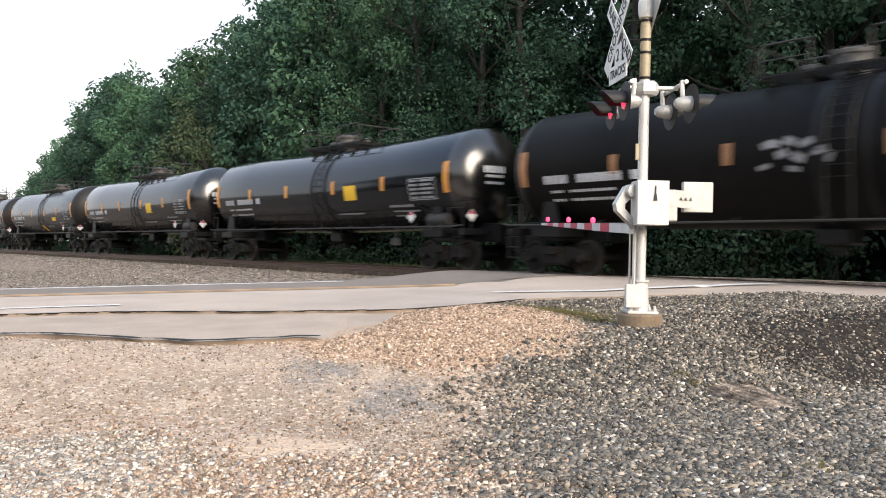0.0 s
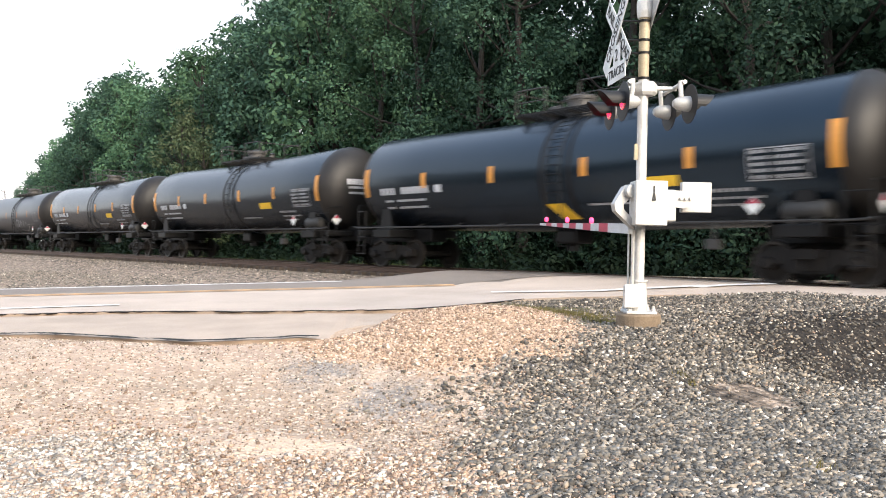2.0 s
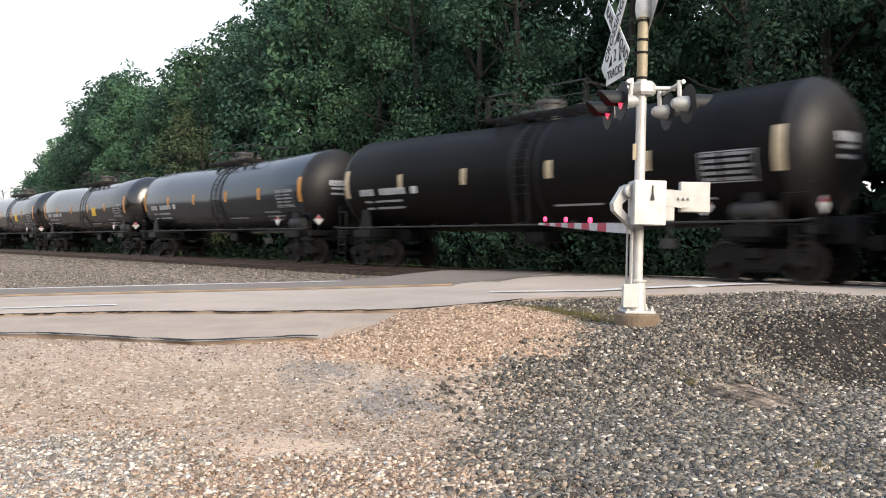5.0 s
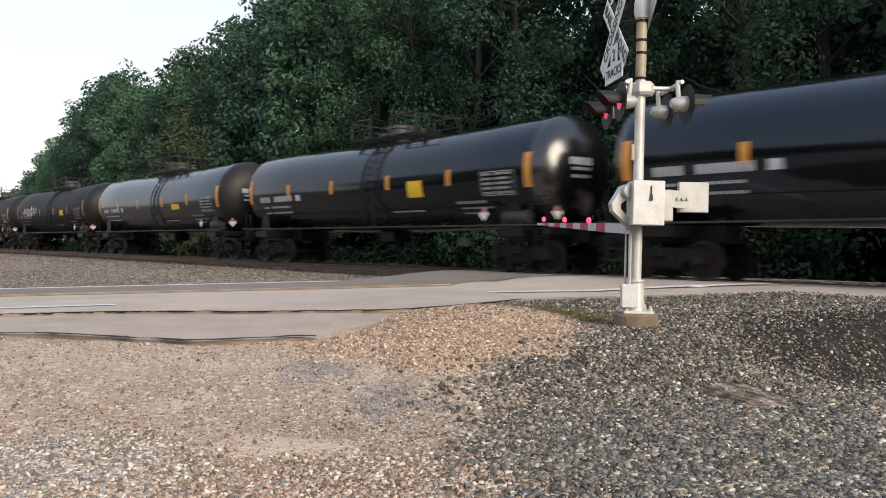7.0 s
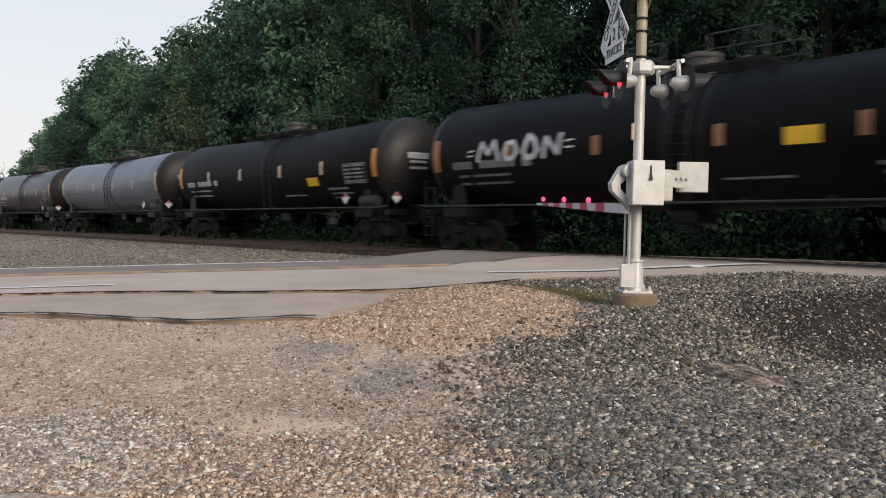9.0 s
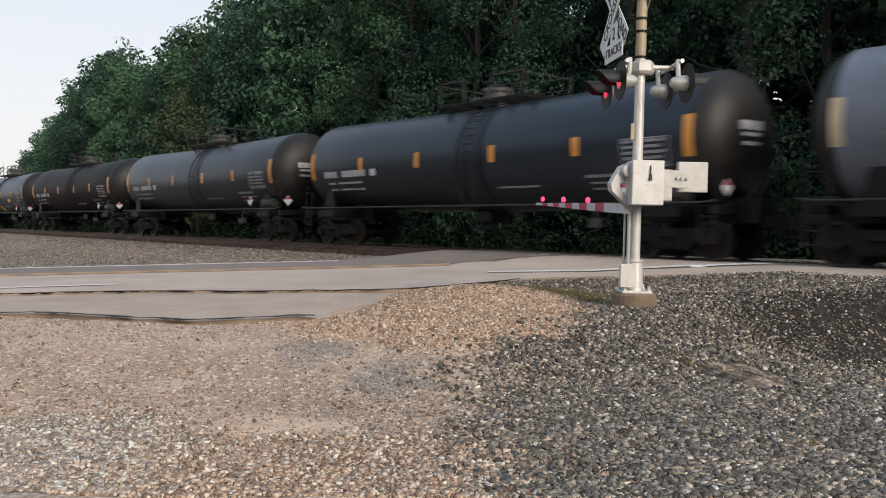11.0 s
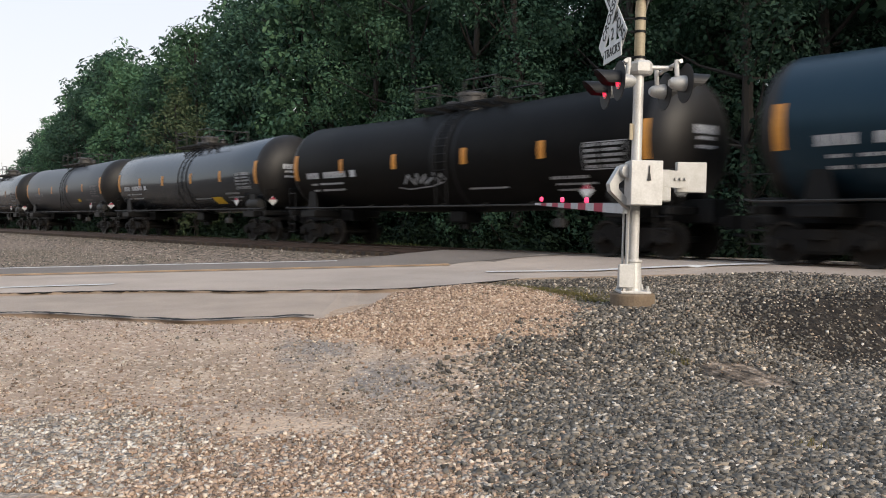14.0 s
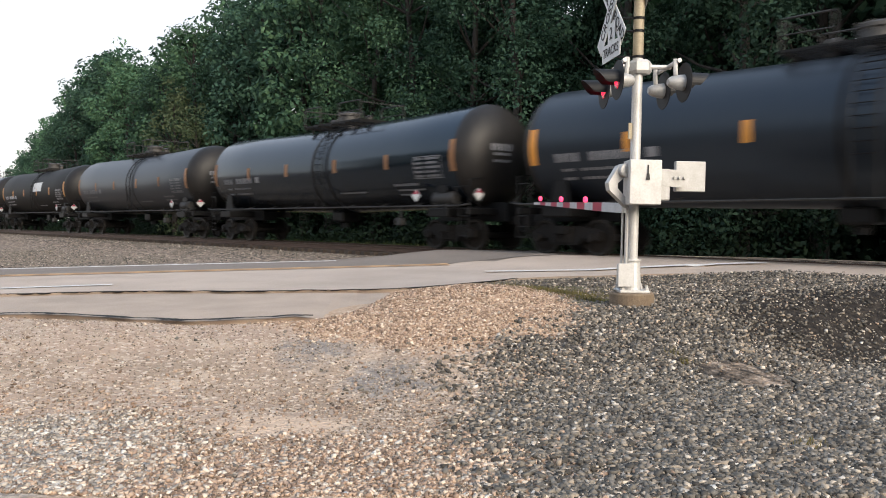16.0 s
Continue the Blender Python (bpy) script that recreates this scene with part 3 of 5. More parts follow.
def me_stencil(mat_):
    bm = bmesh.new()
    x0, x1, z0, z1 = 5.75, 7.0, 2.14, 2.78
    for k in range(2):
        patch(bm, x0, x1, z0 + (z1 - z0) * k - 0.012, z0 + (z1 - z0) * k + 0.012, nx=4, nz=1)
    for x in (x0, x1):
        patch(bm, x - .012, x + .012, z0, z1, nx=1)
    for k in range(5):
        z = z0 + (k + .5) * 0.128
        bars(bm, x0 + .06, x0 + .44, z, 0.07, 3)
        bars(bm, x0 + .52, x1 - .06 - 0.1 * (k % 2), z, 0.07, 7)
    return mesh_of("stencil_panel", bm, mat_)


def me_small(mat_):
    bm = bmesh.new()
    patch(bm, 1.5, 3.0, 1.77, 1.82, nx=6, nz=1)
    bars(bm, 4.6, 5.8, 1.98, 0.075, 8)
    bars(bm, 4.7, 6.0, 1.82, 0.05, 9)
    bars(bm, 4.7, 5.6, 1.68, 0.05, 7)
    return mesh_of("data_lettering", bm, mat_)


def me_head_mark(mat_):
    bm = bmesh.new()
    for k, (w, h) in enumerate(((0.8, 0.2), (0.65, 0.08), (0.65, 0.08))):
        z = 3.0 - k * 0.2
        for i in range(6):
            y = -0.35 - w / 2 + w * (i + .5) / 6
            q = []
            for a, b in ((-1, -1), (1, -1), (1, 1), (-1, 1)):
                yy, zz = y + a * w / 6 * .38, z + b * h / 2
                rr = min(0.999, math.hypot(yy, zz - 2.8) / R_TANK)
                q.append(bm.verts.new((HALF + HEAD * math.sqrt(1 - rr ** 2.2) + 0.03, yy, zz)))
            bm.faces.new(q)
    return mesh_of("end_lettering", bm, mat_)


def me_tape(x, w, z0, z1):
    def make():
        return patch(bmesh.new(), x - w / 2, x + w / 2, z0, z1, nz=6)
    return make


def me_ladder():
    bm = bmesh.new()
    for x in (0.32, 0.80):
        pts = []
        for k in range(15):
            a = math.radians(-125 + k * 115 / 14)
            pts.append((x, math.sin(a) * (R_TANK + 0.07), tank_axis(0) + math.cos(a) * (R_TANK + 0.07)))
        pts = [(x, -1.52, 1.25)] + pts[3:]
        tube(bm, pts, 0.020, 6)
    for k in range(12):
        a = math.radians(-110 + k * 100 / 12)
        y, z = math.sin(a) * (R_TANK + 0.07), tank_axis(0) + math.cos(a) * (R_TANK + 0.07)
        tube(bm, [(0.32, y, z), (0.80, y, z)], 0.012, 6)
    return mesh_of("ladder", bm, BLACK_IRON)


def me_band():
    bm = bmesh.new()
    for x0, x1 in ((0.05, 0.16), (1.0, 1.11)):
        rows = []
        for k in range(33):
            a = 2 * math.pi * k / 32
            rows.append([bm.verts.new((x, math.sin(a) * (R_TANK + .012), tank_axis(x) + math.cos(a) * (R_TANK + .012))) for x in (x0, x1)])
        for a, b in zip(rows, rows[1:]):
            bm.faces.new((a[0], a[1], b[1], b[0]))
    return smooth(mesh_of("tank_band", bm, BLACK_IRON))


def me_platform():
    bm = bmesh.new()
    z = tank_axis(0) + R_TANK + 0.08
    for k in range(12):
        y = -0.95 + k * 1.9 / 11
        box(bm, -1.3, 2.2, y - 0.012, y + 0.012, z, z + 0.05)
    for x in (-1.3, -0.4, 0.45, 1.3, 2.2):
        box(bm, x - 0.03, x + 0.03, -0.97, 0.97, z - 0.06, z + 0.05)
    for x in (-1.2, 2.1):
        for y in (-0.7, 0.7):
            tube(bm, [(x, y, z), (x, y * 0.9, z - 0.30)], 0.04, 6)
    return mesh_of("platform", bm, BLACK_IRON)


def me_guard(x0, x1):
    bm = bmesh.new()
    z = tank_axis(0) + R_TANK + 0.1
    tube(bm, [(x0, 0, z - .02), (x0, 0, z + 0.62), (x0 + .03, 0, z + 0.66), (x1 - .03, 0, z + 0.66), (x1, 0, z + 0.62), (x1, 0, z - .02)], 0.024, 6)
    tube(bm, [(x0, 0, z + .33), (x1, 0, z + .33)], 0.016, 6)
    return mesh_of("railing", bm, GREY_IRON)


def me_end_bar():
    bm = bmesh.new()
    z = tank_axis(0) + R_TANK + 0.1
    tube(bm, [(0, -0.95, z + .60), (0, 0.95, z + .60)], 0.02, 6)
    return mesh_of("railing", bm, GREY_IRON)


def me_manway():
    bm = bmesh.new()
    z = tank_axis(0) + R_TANK - 0.06
    lathe(bm, [(0, 0.36), (0.50, 0.36), (0.53, 0.40), (0.60, 0.40), (0.65, 0.30), (0.67, 0.0)], pose(0.2, 0, z), 20)
    for k in range(8):
        a = k * math.pi / 4
        tube(bm, [(0.2 + .40 * math.cos(a), .40 * math.sin(a), z + .46), (0.2 + .40 * math.cos(a), .40 * math.sin(a), z + .65)], 0.03, 6)
    box(bm, -0.75, -0.45, -0.2, 0.2, z, z + 0.45, bevel=0.04)
    lathe(bm, [(0, 0.12), (0.4, 0.12), (0.44, 0.16), (0.5, 0.0)], pose(1.15, 0.2, z), 12)
    return mesh_of("manway_housing", bm, PALE_IRON, True)


def me_side_rail():
    bm = bmesh.new()
    tube(bm, [(-8.2, -1.55, 1.34), (-7.9, -1.57, 1.30), (7.9, -1.57, 1.30), (8.2, -1.55, 1.34)], 0.026, 6)
    for k in range(9):
        x = -7.2 + k * 1.8
        tube(bm, [(x, -1.57, 1.30), (x, -1.2, 1.30), (x, -0.85, 1.42)], 0.02, 6)
    return mesh_of("side_rail", bm, GREY_IRON)


def me_end_frame():
    """The stub sill, end platform, steps and bolster web under one end (+x)."""
    bm = bmesh.new()
    box(bm, 5.6, 8.55, -0.34, 0.34, 0.85, 1.42, bevel=0.03)
    box(bm, 7.95, 8.15, -1.45, 1.45, 1.05, 1.22, bevel=0.02)
    box(bm, 6.35, 7.25, -1.48, 1.48, 0.98, 1.24, bevel=0.03)
    for sgn in (-1, 1):
        plate(bm, [(6.45, 1.2), (7.15, 1.2), (6.95, 2.05), (6.65, 2.05)], 0.05, pose(0, sgn * 1.25, 0))
        for x in (7.75, 8.1):
            tube(bm, [(x, sgn * 1.45, 1.2), (x, sgn * 1.45, 0.42)], 0.02, 6)
        for z in (0.44, 0.72, 1.0):
            tube(bm, [(7.75, sgn * 1.45, z), (8.1, sgn * 1.45, z)], 0.02, 6)
        tube(bm, [(8.12, sgn * 1.42, 1.2), (8.12, sgn * 1.42, 2.05), (8.12, sgn * 0.9, 2.1)], 0.02, 6)
        tube(bm, [(7.6, sgn * 1.5, 1.2), (7.6, sgn * 1.5, 1.85), (8.12, sgn * 1.42, 1.85)], 0.02, 6)
    for k in range(7):
        box(bm, 7.45, 8.15, -1.42 + k * .17, -1.30 + k * .17, 1.225, 1.25)
    return mesh_of("end_frame", bm, BLACK_IRON)


def me_coupler():
    bm = bmesh.new()
    box(bm, 8.4, 8.82, -0.11, 0.11, 0.78, 1.0, bevel=0.02)
    plate(bm, [(8.78, -0.2), (9.0, -0.2), (9.04, -0.05), (8.94, 0.02), (9.04, 0.1), (9.0, 0.2), (8.78, 0.16)], 0.3,
          pose(0, 0, 0.88) @ Matrix.Rotation(radians(90), 4, "X"))
    tube(bm, [(8.5, 0.3, 0.85), (8.75, 0.32, 0.55), (9.0, 0.3, 0.62)], 0.03, 6)
    return mesh_of("coupler", bm, TRUCK_IRON)


def me_side_frame():
    bm = bmesh.new()
    out = [(-1.12, 0.40), (-1.12, 0.60), (-0.95, 0.66), (-0.55, 0.74), (0.55, 0.74), (0.95, 0.66), (1.12, 0.60), (1.12, 0.40),
           (0.78, 0.40), (0.62, 0.47), (0.42, 0.26), (-0.42, 0.26), (-0.62, 0.47), (-0.78, 0.40)]
    plate(bm, out, 0.16, ID)
    for x in (-0.86, 0.86):
        lathe(bm, [(-0.14, 0.0), (-0.14, 0.10), (-0.10, 0.135), (0.08, 0.135)], pose(x, -0.02, 0.457) @ Matrix.Rotation(radians(90), 4, "X") @ pose(0, 0, 0.0, 180), 12)
    for x in (-0.2, 0.0, 0.2):
        lathe(bm, [(0, 0.075), (0.28, 0.075)], pose(x, -0.1, 0.32), 10)
    box(bm, -0.3, 0.3, -0.2, -0.06, 0.58, 0.72, bevel=0.02)
    return mesh_of("side_frame", bm, TRUCK_IRON)


def me_wheel():
    bm = bmesh.new()
    lathe(bm, [(0.07, 0.0), (0.07, 0.11), (0.03, 0.14), (0.015, 0.36), (0.06, 0.39), (0.065, 0.450), (-0.05, 0.457), (-0.06, 0.482), (-0.075, 0.482),
               (-0.075, 0.39), (-0.02, 0.36), (-0.03, 0.14), (-0.07, 0.11), (-0.07, 0)], Matrix.Rotation(radians(90), 4, "X"), 20)
    me = mesh_of("wheel", bm, [WHEEL_STEEL, RIM])
    for f in me.polygons:
        if abs(math.hypot(f.center.x, f.center.z) - 0.42) < 0.035 and f.center.y < 0:
            f.material_index = 1
    return me


def me_bolster():
    bm = bmesh.new()
    plate(bm, [(-1.25, 0.55), (-0.5, 0.42), (0.5, 0.42), (1.25, 0.55), (1.25, 0.75), (-1.25, 0.75)], 0.4, Matrix.Rotation(radians(90), 4, "Z"))
    lathe(bm, [(0, 0.28), (0.25, 0.28)], pose(0, 0, 0.74), 16)
    for x in (-0.55, 0.55):
        box(bm, x - .05, x + .05, -0.9, 0.9, 0.38, 0.52, bevel=0.02)
    return mesh_of("truck", bm, TRUCK_IRON)


def me_axle():
    bm = bmesh.new()
    tube(bm, [(0, -1.0, 0.457), (0, 1.0, 0.457)], 0.085, 10)
    return mesh_of("axle", bm, TRUCK_IRON)


def me_belly():
    bm = bmesh.new()
    box(bm, -0.35, 0.35, -0.4, 0.4, 0.82, 1.2, bevel=0.06)
    lathe(bm, [(0, 0.18), (0.25, 0.18), (0.3, 0.12)], pose(0, 0, 0.62), 12)
    tube(bm, [(0.1, 0, 0.8), (0.1, -0.75, 0.75), (0.1, -0.95, 0.95)], 0.02, 6)
    return mesh_of("bottom_outlet", bm, BLACK_IRON)


def me_reservoir():
    bm = bmesh.new()
    lathe(bm, [(0, 0), (0.03, 0.16), (0.1, 0.21), (0.9, 0.21), (0.97, 0.16), (1.0, 0)], pose(6.3, -1.15, 1.52) @ Matrix.Rotation(radians(90), 4, "Y"), 16)
    box(bm, 6.5, 6.58, -1.35, -0.9, 1.2, 1.4)
    box(bm, 7.0, 7.08, -1.35, -0.9, 1.2, 1.4)
    return mesh_of("air_reservoir", bm, GREY_IRON, True)


def me_brake_box():
    bm = bmesh.new()
    box(bm, 4.75, 5.05, -1.45, -1.25, 0.72, 0.95, bevel=0.02)
    tube(bm, [(4.9, -1.35, 0.95), (4.9, -1.3, 1.3)], 0.025, 6)
    return mesh_of("valve_box", bm, GREY_IRON)


def me_placard(head):
    bm = bmesh.new()
    m = pose(8.22, -1.15, 1.62) @ Matrix.Rotation(radians(90), 4, "Z") if head else pose(5.85, -1.5, 1.62)
    plate(bm, [(-0.19, 0), (0, -0.19), (0.19, 0), (0, 0.19)], 0.015, m)
    me = mesh_of("placard", bm, [SIGN_WHITE, RED_BAND])
    bm = bmesh.new()
    bm.from_mesh(me)
    plate(bm, [(-0.13, 0.05), (0.13, 0.05), (0, 0.17)], 0.024, m)
    for f in list(bm.faces)[-5:]:
        f.material_index = 1
    bm.to_mesh(me)
    bm.free()
    return me


def me_placard_post(head):
    bm = bmesh.new()
    x, y = (8.2, -1.15) if head else (5.85, -1.47)
    tube(bm, [(x, y, 1.2), (x, y, 1.5)], 0.018, 6)
    return mesh_of("placard_holder", bm, BLACK_IRON)


GRAFFITI = {
    "moon": [([(-5.75, 2.40), (-5.55, 3.05), (-5.25, 2.62), (-4.95, 3.08), (-4.75, 2.42)], 0.13),
             ([(-4.5, 2.6), (-4.35, 2.95), (-4.05, 2.98), (-3.9, 2.65), (-4.1, 2.42), (-4.4, 2.42), (-4.5, 2.6)], 0.14),
             ([(-3.6, 2.6), (-3.4, 3.15), (-3.15, 2.98), (-3.0, 2.65), (-3.2, 2.42), (-3.5, 2.42), (-3.6, 2.6)], 0.16),
             ([(-2.75, 2.38), (-2.65, 3.02), (-2.15, 2.48), (-2.05, 3.10)], 0.14),
             ([(-6.2, 2.75), (-5.95, 2.78)], 0.06), ([(-6.25, 2.6), (-6.0, 2.6)], 0.06),
             ([(-1.85, 2.85), (-1.55, 2.88)], 0.06), ([(-1.85, 2.65), (-1.55, 2.65)], 0.06)],
    "tag": [([(0.1, 1.75), (0.5, 2.1), (0.9, 1.7), (1.2, 2.15), (1.35, 1.75), (1.8, 2.1), (1.7, 1.7), (2.3, 1.95)], 0.09),
            ([(-0.4, 1.6), (0.3, 1.5), (1.2, 1.55), (2.2, 1.6), (3.0, 1.75)], 0.05),
            ([(2.4, 2.15), (2.7, 1.7), (2.9, 2.1), (3.2, 1.8)], 0.07)],
    "loops": [([(-0.3, 1.7), (0.0, 2.2), (0.4, 2.25), (0.5, 1.85), (0.1, 1.75), (0.7, 2.2), (0.9, 1.8), (1.2, 2.2), (1.5, 1.8), (1.9, 2.15)], 0.10),
              ([(0.3, 1.55), (1.0, 1.4), (1.9, 1.5), (2.9, 1.75)], 0.06), ([(2.0, 1.85), (2.4, 2.1), (2.6, 1.85), (3.2, 1.9)], 0.06)],
    "smudge": [([(-0.9, 2.80), (-0.75, 2.86), (-0.62, 2.82)], 0.15), ([(-0.45, 2.9), (-0.3, 2.84)], 0.17), ([(-0.15, 2.78), (0.05, 2.86)], 0.14),
               ([(-0.6, 2.6), (-0.45, 2.66)], 0.16), ([(-0.28, 2.58), (-0.12, 2.5)], 0.18), ([(0.1, 2.62), (0.32, 2.68)], 0.15),
               ([(-1.0, 2.36), (-0.8, 2.42)], 0.10), ([(-0.4, 2.34), (-0.2, 2.30)], 0.11), ([(0.35, 2.45), (0.42, 2.58)], 0.12)],
}


def me_graffiti(kind):
    bm = bmesh.new()
    for pts, w in GRAFFITI[kind]:
        if kind == "moon":
            pts, w = [(-5.75 + (x + 5.75) * 0.8, 2.78 + (z - 2.72) * 0.78) for x, z in pts], w * 0.85
        if kind == "loops":
            pts = [(x + 1.2, z + 0.08) for x, z in pts]
        if kind == "tag":
            pts, w = [(x * 0.62 - 1.35, 2.05 + (z - 1.8) * 0.7) for x, z in pts], w * 0.7
        stroke(bm, pts, w)
    return mesh_of("graffiti", bm, WHITE_MARK if kind == "moon" else DIM_MARK if kind == "smudge" else STENCIL)


def tank_car(paint, tape=ORANGE_TAPE, marks=WHITE_MARK, label="", placards=(), graffiti=None, railing=True, small_tape=None, white=None):
    car = empty("tank_car", pose(0, TRACK_Y, RAIL_Z))
    tagged(car, label, "tank car", "cars of the freight train")

    def add(name, make, key=None, parent=car, at=None, note=""):
        ob = part(name, shared(key or name, make), None, parent, note)
        if at is not None:
            ob.matrix_basis = at
        return ob
    tank = add("tank", lambda: build_tank(PAINTS[paint]), "tank_" + paint)
    add("tank_band", me_band, parent=tank)
    add("reporting_mark", lambda: me_bars(marks), "mark_" + marks.name, tank, note="white stencilled marks")
    sten = STENCIL if marks is WHITE_MARK else marks
    add("stencil_panel", lambda: me_stencil(sten), "stencil_" + sten.name, tank)
    add("data_lettering", lambda: me_small(sten), "small_" + sten.name, tank)
    add("end_lettering", lambda: me_head_mark(marks), "endmark_" + marks.name, tank)
    for o in tank.children:
        if o.name.split(".")[0] in ("reporting_mark", "stencil_panel", "data_lettering", "end_lettering"):
            tagged(o, kind="stuff")
    st = small_tape or tape
    for x in (-4.60, -1.70, 1.50, 4.40):
        add("reflector", lambda: mesh_of("reflector", me_tape(x, 0.21, 2.48, 2.94)(), st), "tape_%s_%g" % (st.name, x), tank, note="vertical reflective strip")
    for x in (-7.5, 7.5):
        add("reflector", lambda: mesh_of("reflector", me_tape(x, 0.24, 2.30, 3.22)(), tape), "tape_%s_%g" % (tape.name, x), tank, note="long vertical reflective strip")
    for i, (x0, x1, z0, z1, sl) in enumerate(placards):
        add("yellow_label", lambda: mesh_of("yellow_label", patch(bmesh.new(), x0, x1, z0, z1, sl), YELLOW), "yl_%g_%g_%g" % (x0, z0, sl), tank, note="yellow painted label")
    if white:
        add("white_panel", lambda: mesh_of("white_panel", patch(bmesh.new(), *white, 4, 8), SIGN_WHITE), "white_panel", tank, note="white painted panel")
    if graffiti:
        tagged(add("graffiti", lambda: me_graffiti(graffiti), "graf_" + graffiti, tank, note="white spray-painted graffiti"), kind="stuff")
    add("ladder", me_ladder)
    plat = add("platform", me_platform)
    tagged(plat, kind="stuff")
    if railing:
        for y in (-0.95, 0.95):
            add("railing", lambda: me_guard(-1.3, -0.25), "guard_a", plat, pose(0, y, 0))
            add("railing", lambda: me_guard(0.9, 2.2), "guard_b", plat, pose(0, y, 0))
        for x in (-1.3, 2.2):
            add("railing", me_end_bar, "guard_end", plat, pose(x, 0, 0))
    add("manway_housing", me_manway)
    add("side_rail", me_side_rail)
    add("side_rail", me_side_rail, at=Matrix.Rotation(math.pi, 4, "Z"))
    flip = Matrix.Rotation(math.pi, 4, "Z")
    for m in (ID, flip):
        add("end_frame", me_end_frame, at=m)
        add("coupler", me_coupler, at=m)
    for x in (-6.82, 6.82):
        tr = add("truck", me_bolster, at=pose(x, 0, 0))
        add("side_frame", me_side_frame, parent=tr, at=pose(0, -1.0, 0))
        add("side_frame", me_side_frame, parent=tr, at=pose(0, 1.0, 0, 0, 0, 180))
        for wx in (-0.865, 0.865):
            add("axle", me_axle, parent=tr, at=pose(wx, 0, 0))
            add("wheel", me_wheel, parent=tr, at=pose(wx, -0.755, 0.457))
            add("wheel", me_wheel, parent=tr, at=pose(wx, 0.755, 0.457, 0, 0, 180))
    add("bottom_outlet", me_belly)
    add("air_reservoir", me_reservoir)
    add("valve_box", me_brake_box)
    for head in (False, True):
        hold = add("placard_holder", lambda: me_placard_post(head), "holder_%d" % head)
        add("placard", lambda: me_placard(head), "placard_%d" % head, hold, note="white and red hazard diamond")
    return car


SQUARE = (2.2, 2.9, 2.24, 2.74, 0.0)
SQUARE_B = (2.5, 3.2, 2.20, 2.70, 0.0)
FLAT = (3.2, 4.1, 2.12, 2.36, 0.0)
TILT = (0.3, 0.85, 1.45, 1.85, -0.35)
CARS = {
    -3: dict(paint="matte", tape=DIRTY_TAPE, label="flat black tank car with smudged white graffiti and soiled reflectors", graffiti="smudge"),
    -2: dict(paint="gloss", label="glossy black tank car with orange reflectors and yellow square label", placards=(SQUARE,)),
    -1: dict(paint="gloss", label="glossy black tank car with orange reflectors and yellow square label", placards=(SQUARE,)),
    0: dict(paint="semi", label="satin black tank car with two yellow labels and orange reflectors", placards=(FLAT, TILT)),
    1: dict(paint="semi", label="satin black tank car with yellow label and orange reflectors", placards=(FLAT,)),
    2: dict(paint="semi", label="satin black tank car with yellow label and orange reflectors", placards=(FLAT,)),
    3: dict(paint="slate", tape=DIRTY_TAPE, marks=DIM_MARK, label="dusty dark grey tank car with looping spray-painted tag", graffiti="loops"),
    4: dict(paint="matte", tape=PALE_TAPE, label="grimy flat black tank car with pale reflector strips"),
    5: dict(paint="sheen", label="glossy black tank car with orange reflectors"),
    6: dict(paint="gloss", label="glossy black tank car with orange reflectors and yellow square label", placards=(SQUARE,)),
    7: dict(paint="gloss", label="glossy black tank car with orange reflectors and yellow square label", placards=(SQUARE_B,)),
    8: dict(paint="sheen", label="satin blue-black tank car with yellow label and orange reflectors", placards=((2.6, 3.5, 2.3, 2.55, 0.0),)),
    9: dict(paint="matte", tape=DIRTY_TAPE, marks=DIM_MARK, label="flat black tank car with white bubble-letter graffiti", graffiti="moon", placards=((2.9, 3.6, 2.4, 2.75, 0.0),)),
    10: dict(paint="matte", small_tape=PALE_TAPE, label="flat black tank car with narrow pale reflectors and yellow label", placards=((3.4, 4.1, 2.1, 2.4, 0.0),)),
    11: dict(paint="pale", tape=PALE_TAPE, marks=DIM_MARK, label="pale grey tank car with weathered paint"),
    12: dict(paint="slate", label="slate grey tank car with orange reflectors"),
    13: dict(paint="slate", label="slate grey tank car with orange reflectors"),
    14: dict(paint="matte", label="flat black tank car with orange reflectors"),
    15: dict(paint="blue", label="faded blue tank car with slanted yellow label", placards=(FLAT, TILT)),
    16: dict(paint="matte", label="flat black tank car with faint spray-painted tag", graffiti="tag"),
    17: dict(paint="sheen", label="satin black tank car with yellow label and orange reflectors", placards=((3.2, 4.1, 1.55, 1.85, -0.1),)),
    18: dict(paint="slate", marks=DIM_MARK, label="dusty slate grey tank car with orange reflectors", placards=((3.2, 3.6, 1.9, 2.05, 0.0),)),
    19: dict(paint="sheen", tape=DIRTY_TAPE, marks=DIM_MARK, label="blue-black tank car with faded lettering and soiled reflectors"),
    20: dict(paint="slate", tape=DIRTY_TAPE, marks=DIM_MARK, label="dusty slate grey tank car with soiled reflectors"),
    21: dict(paint="matte", label="flat black tank car with large white painted panel", white=(0.6, 2.6, 2.75, 3.35, 0.0)),
    22: dict(paint="semi", label="satin black tank car with orange reflectors"),
    23: dict(paint="matte", label="flat black tank car with orange reflectors"),
}
SPEED, LENGTH, START = 23.82, 18.1, -61.57
train = {k: tank_car(**v) for k, v in sorted(CARS.items())}

# ================= crossing signal with its gate =================
MAST = eye_xy(2.492, 10.0)
MAST_Z = 0.63                                   # top of the footing


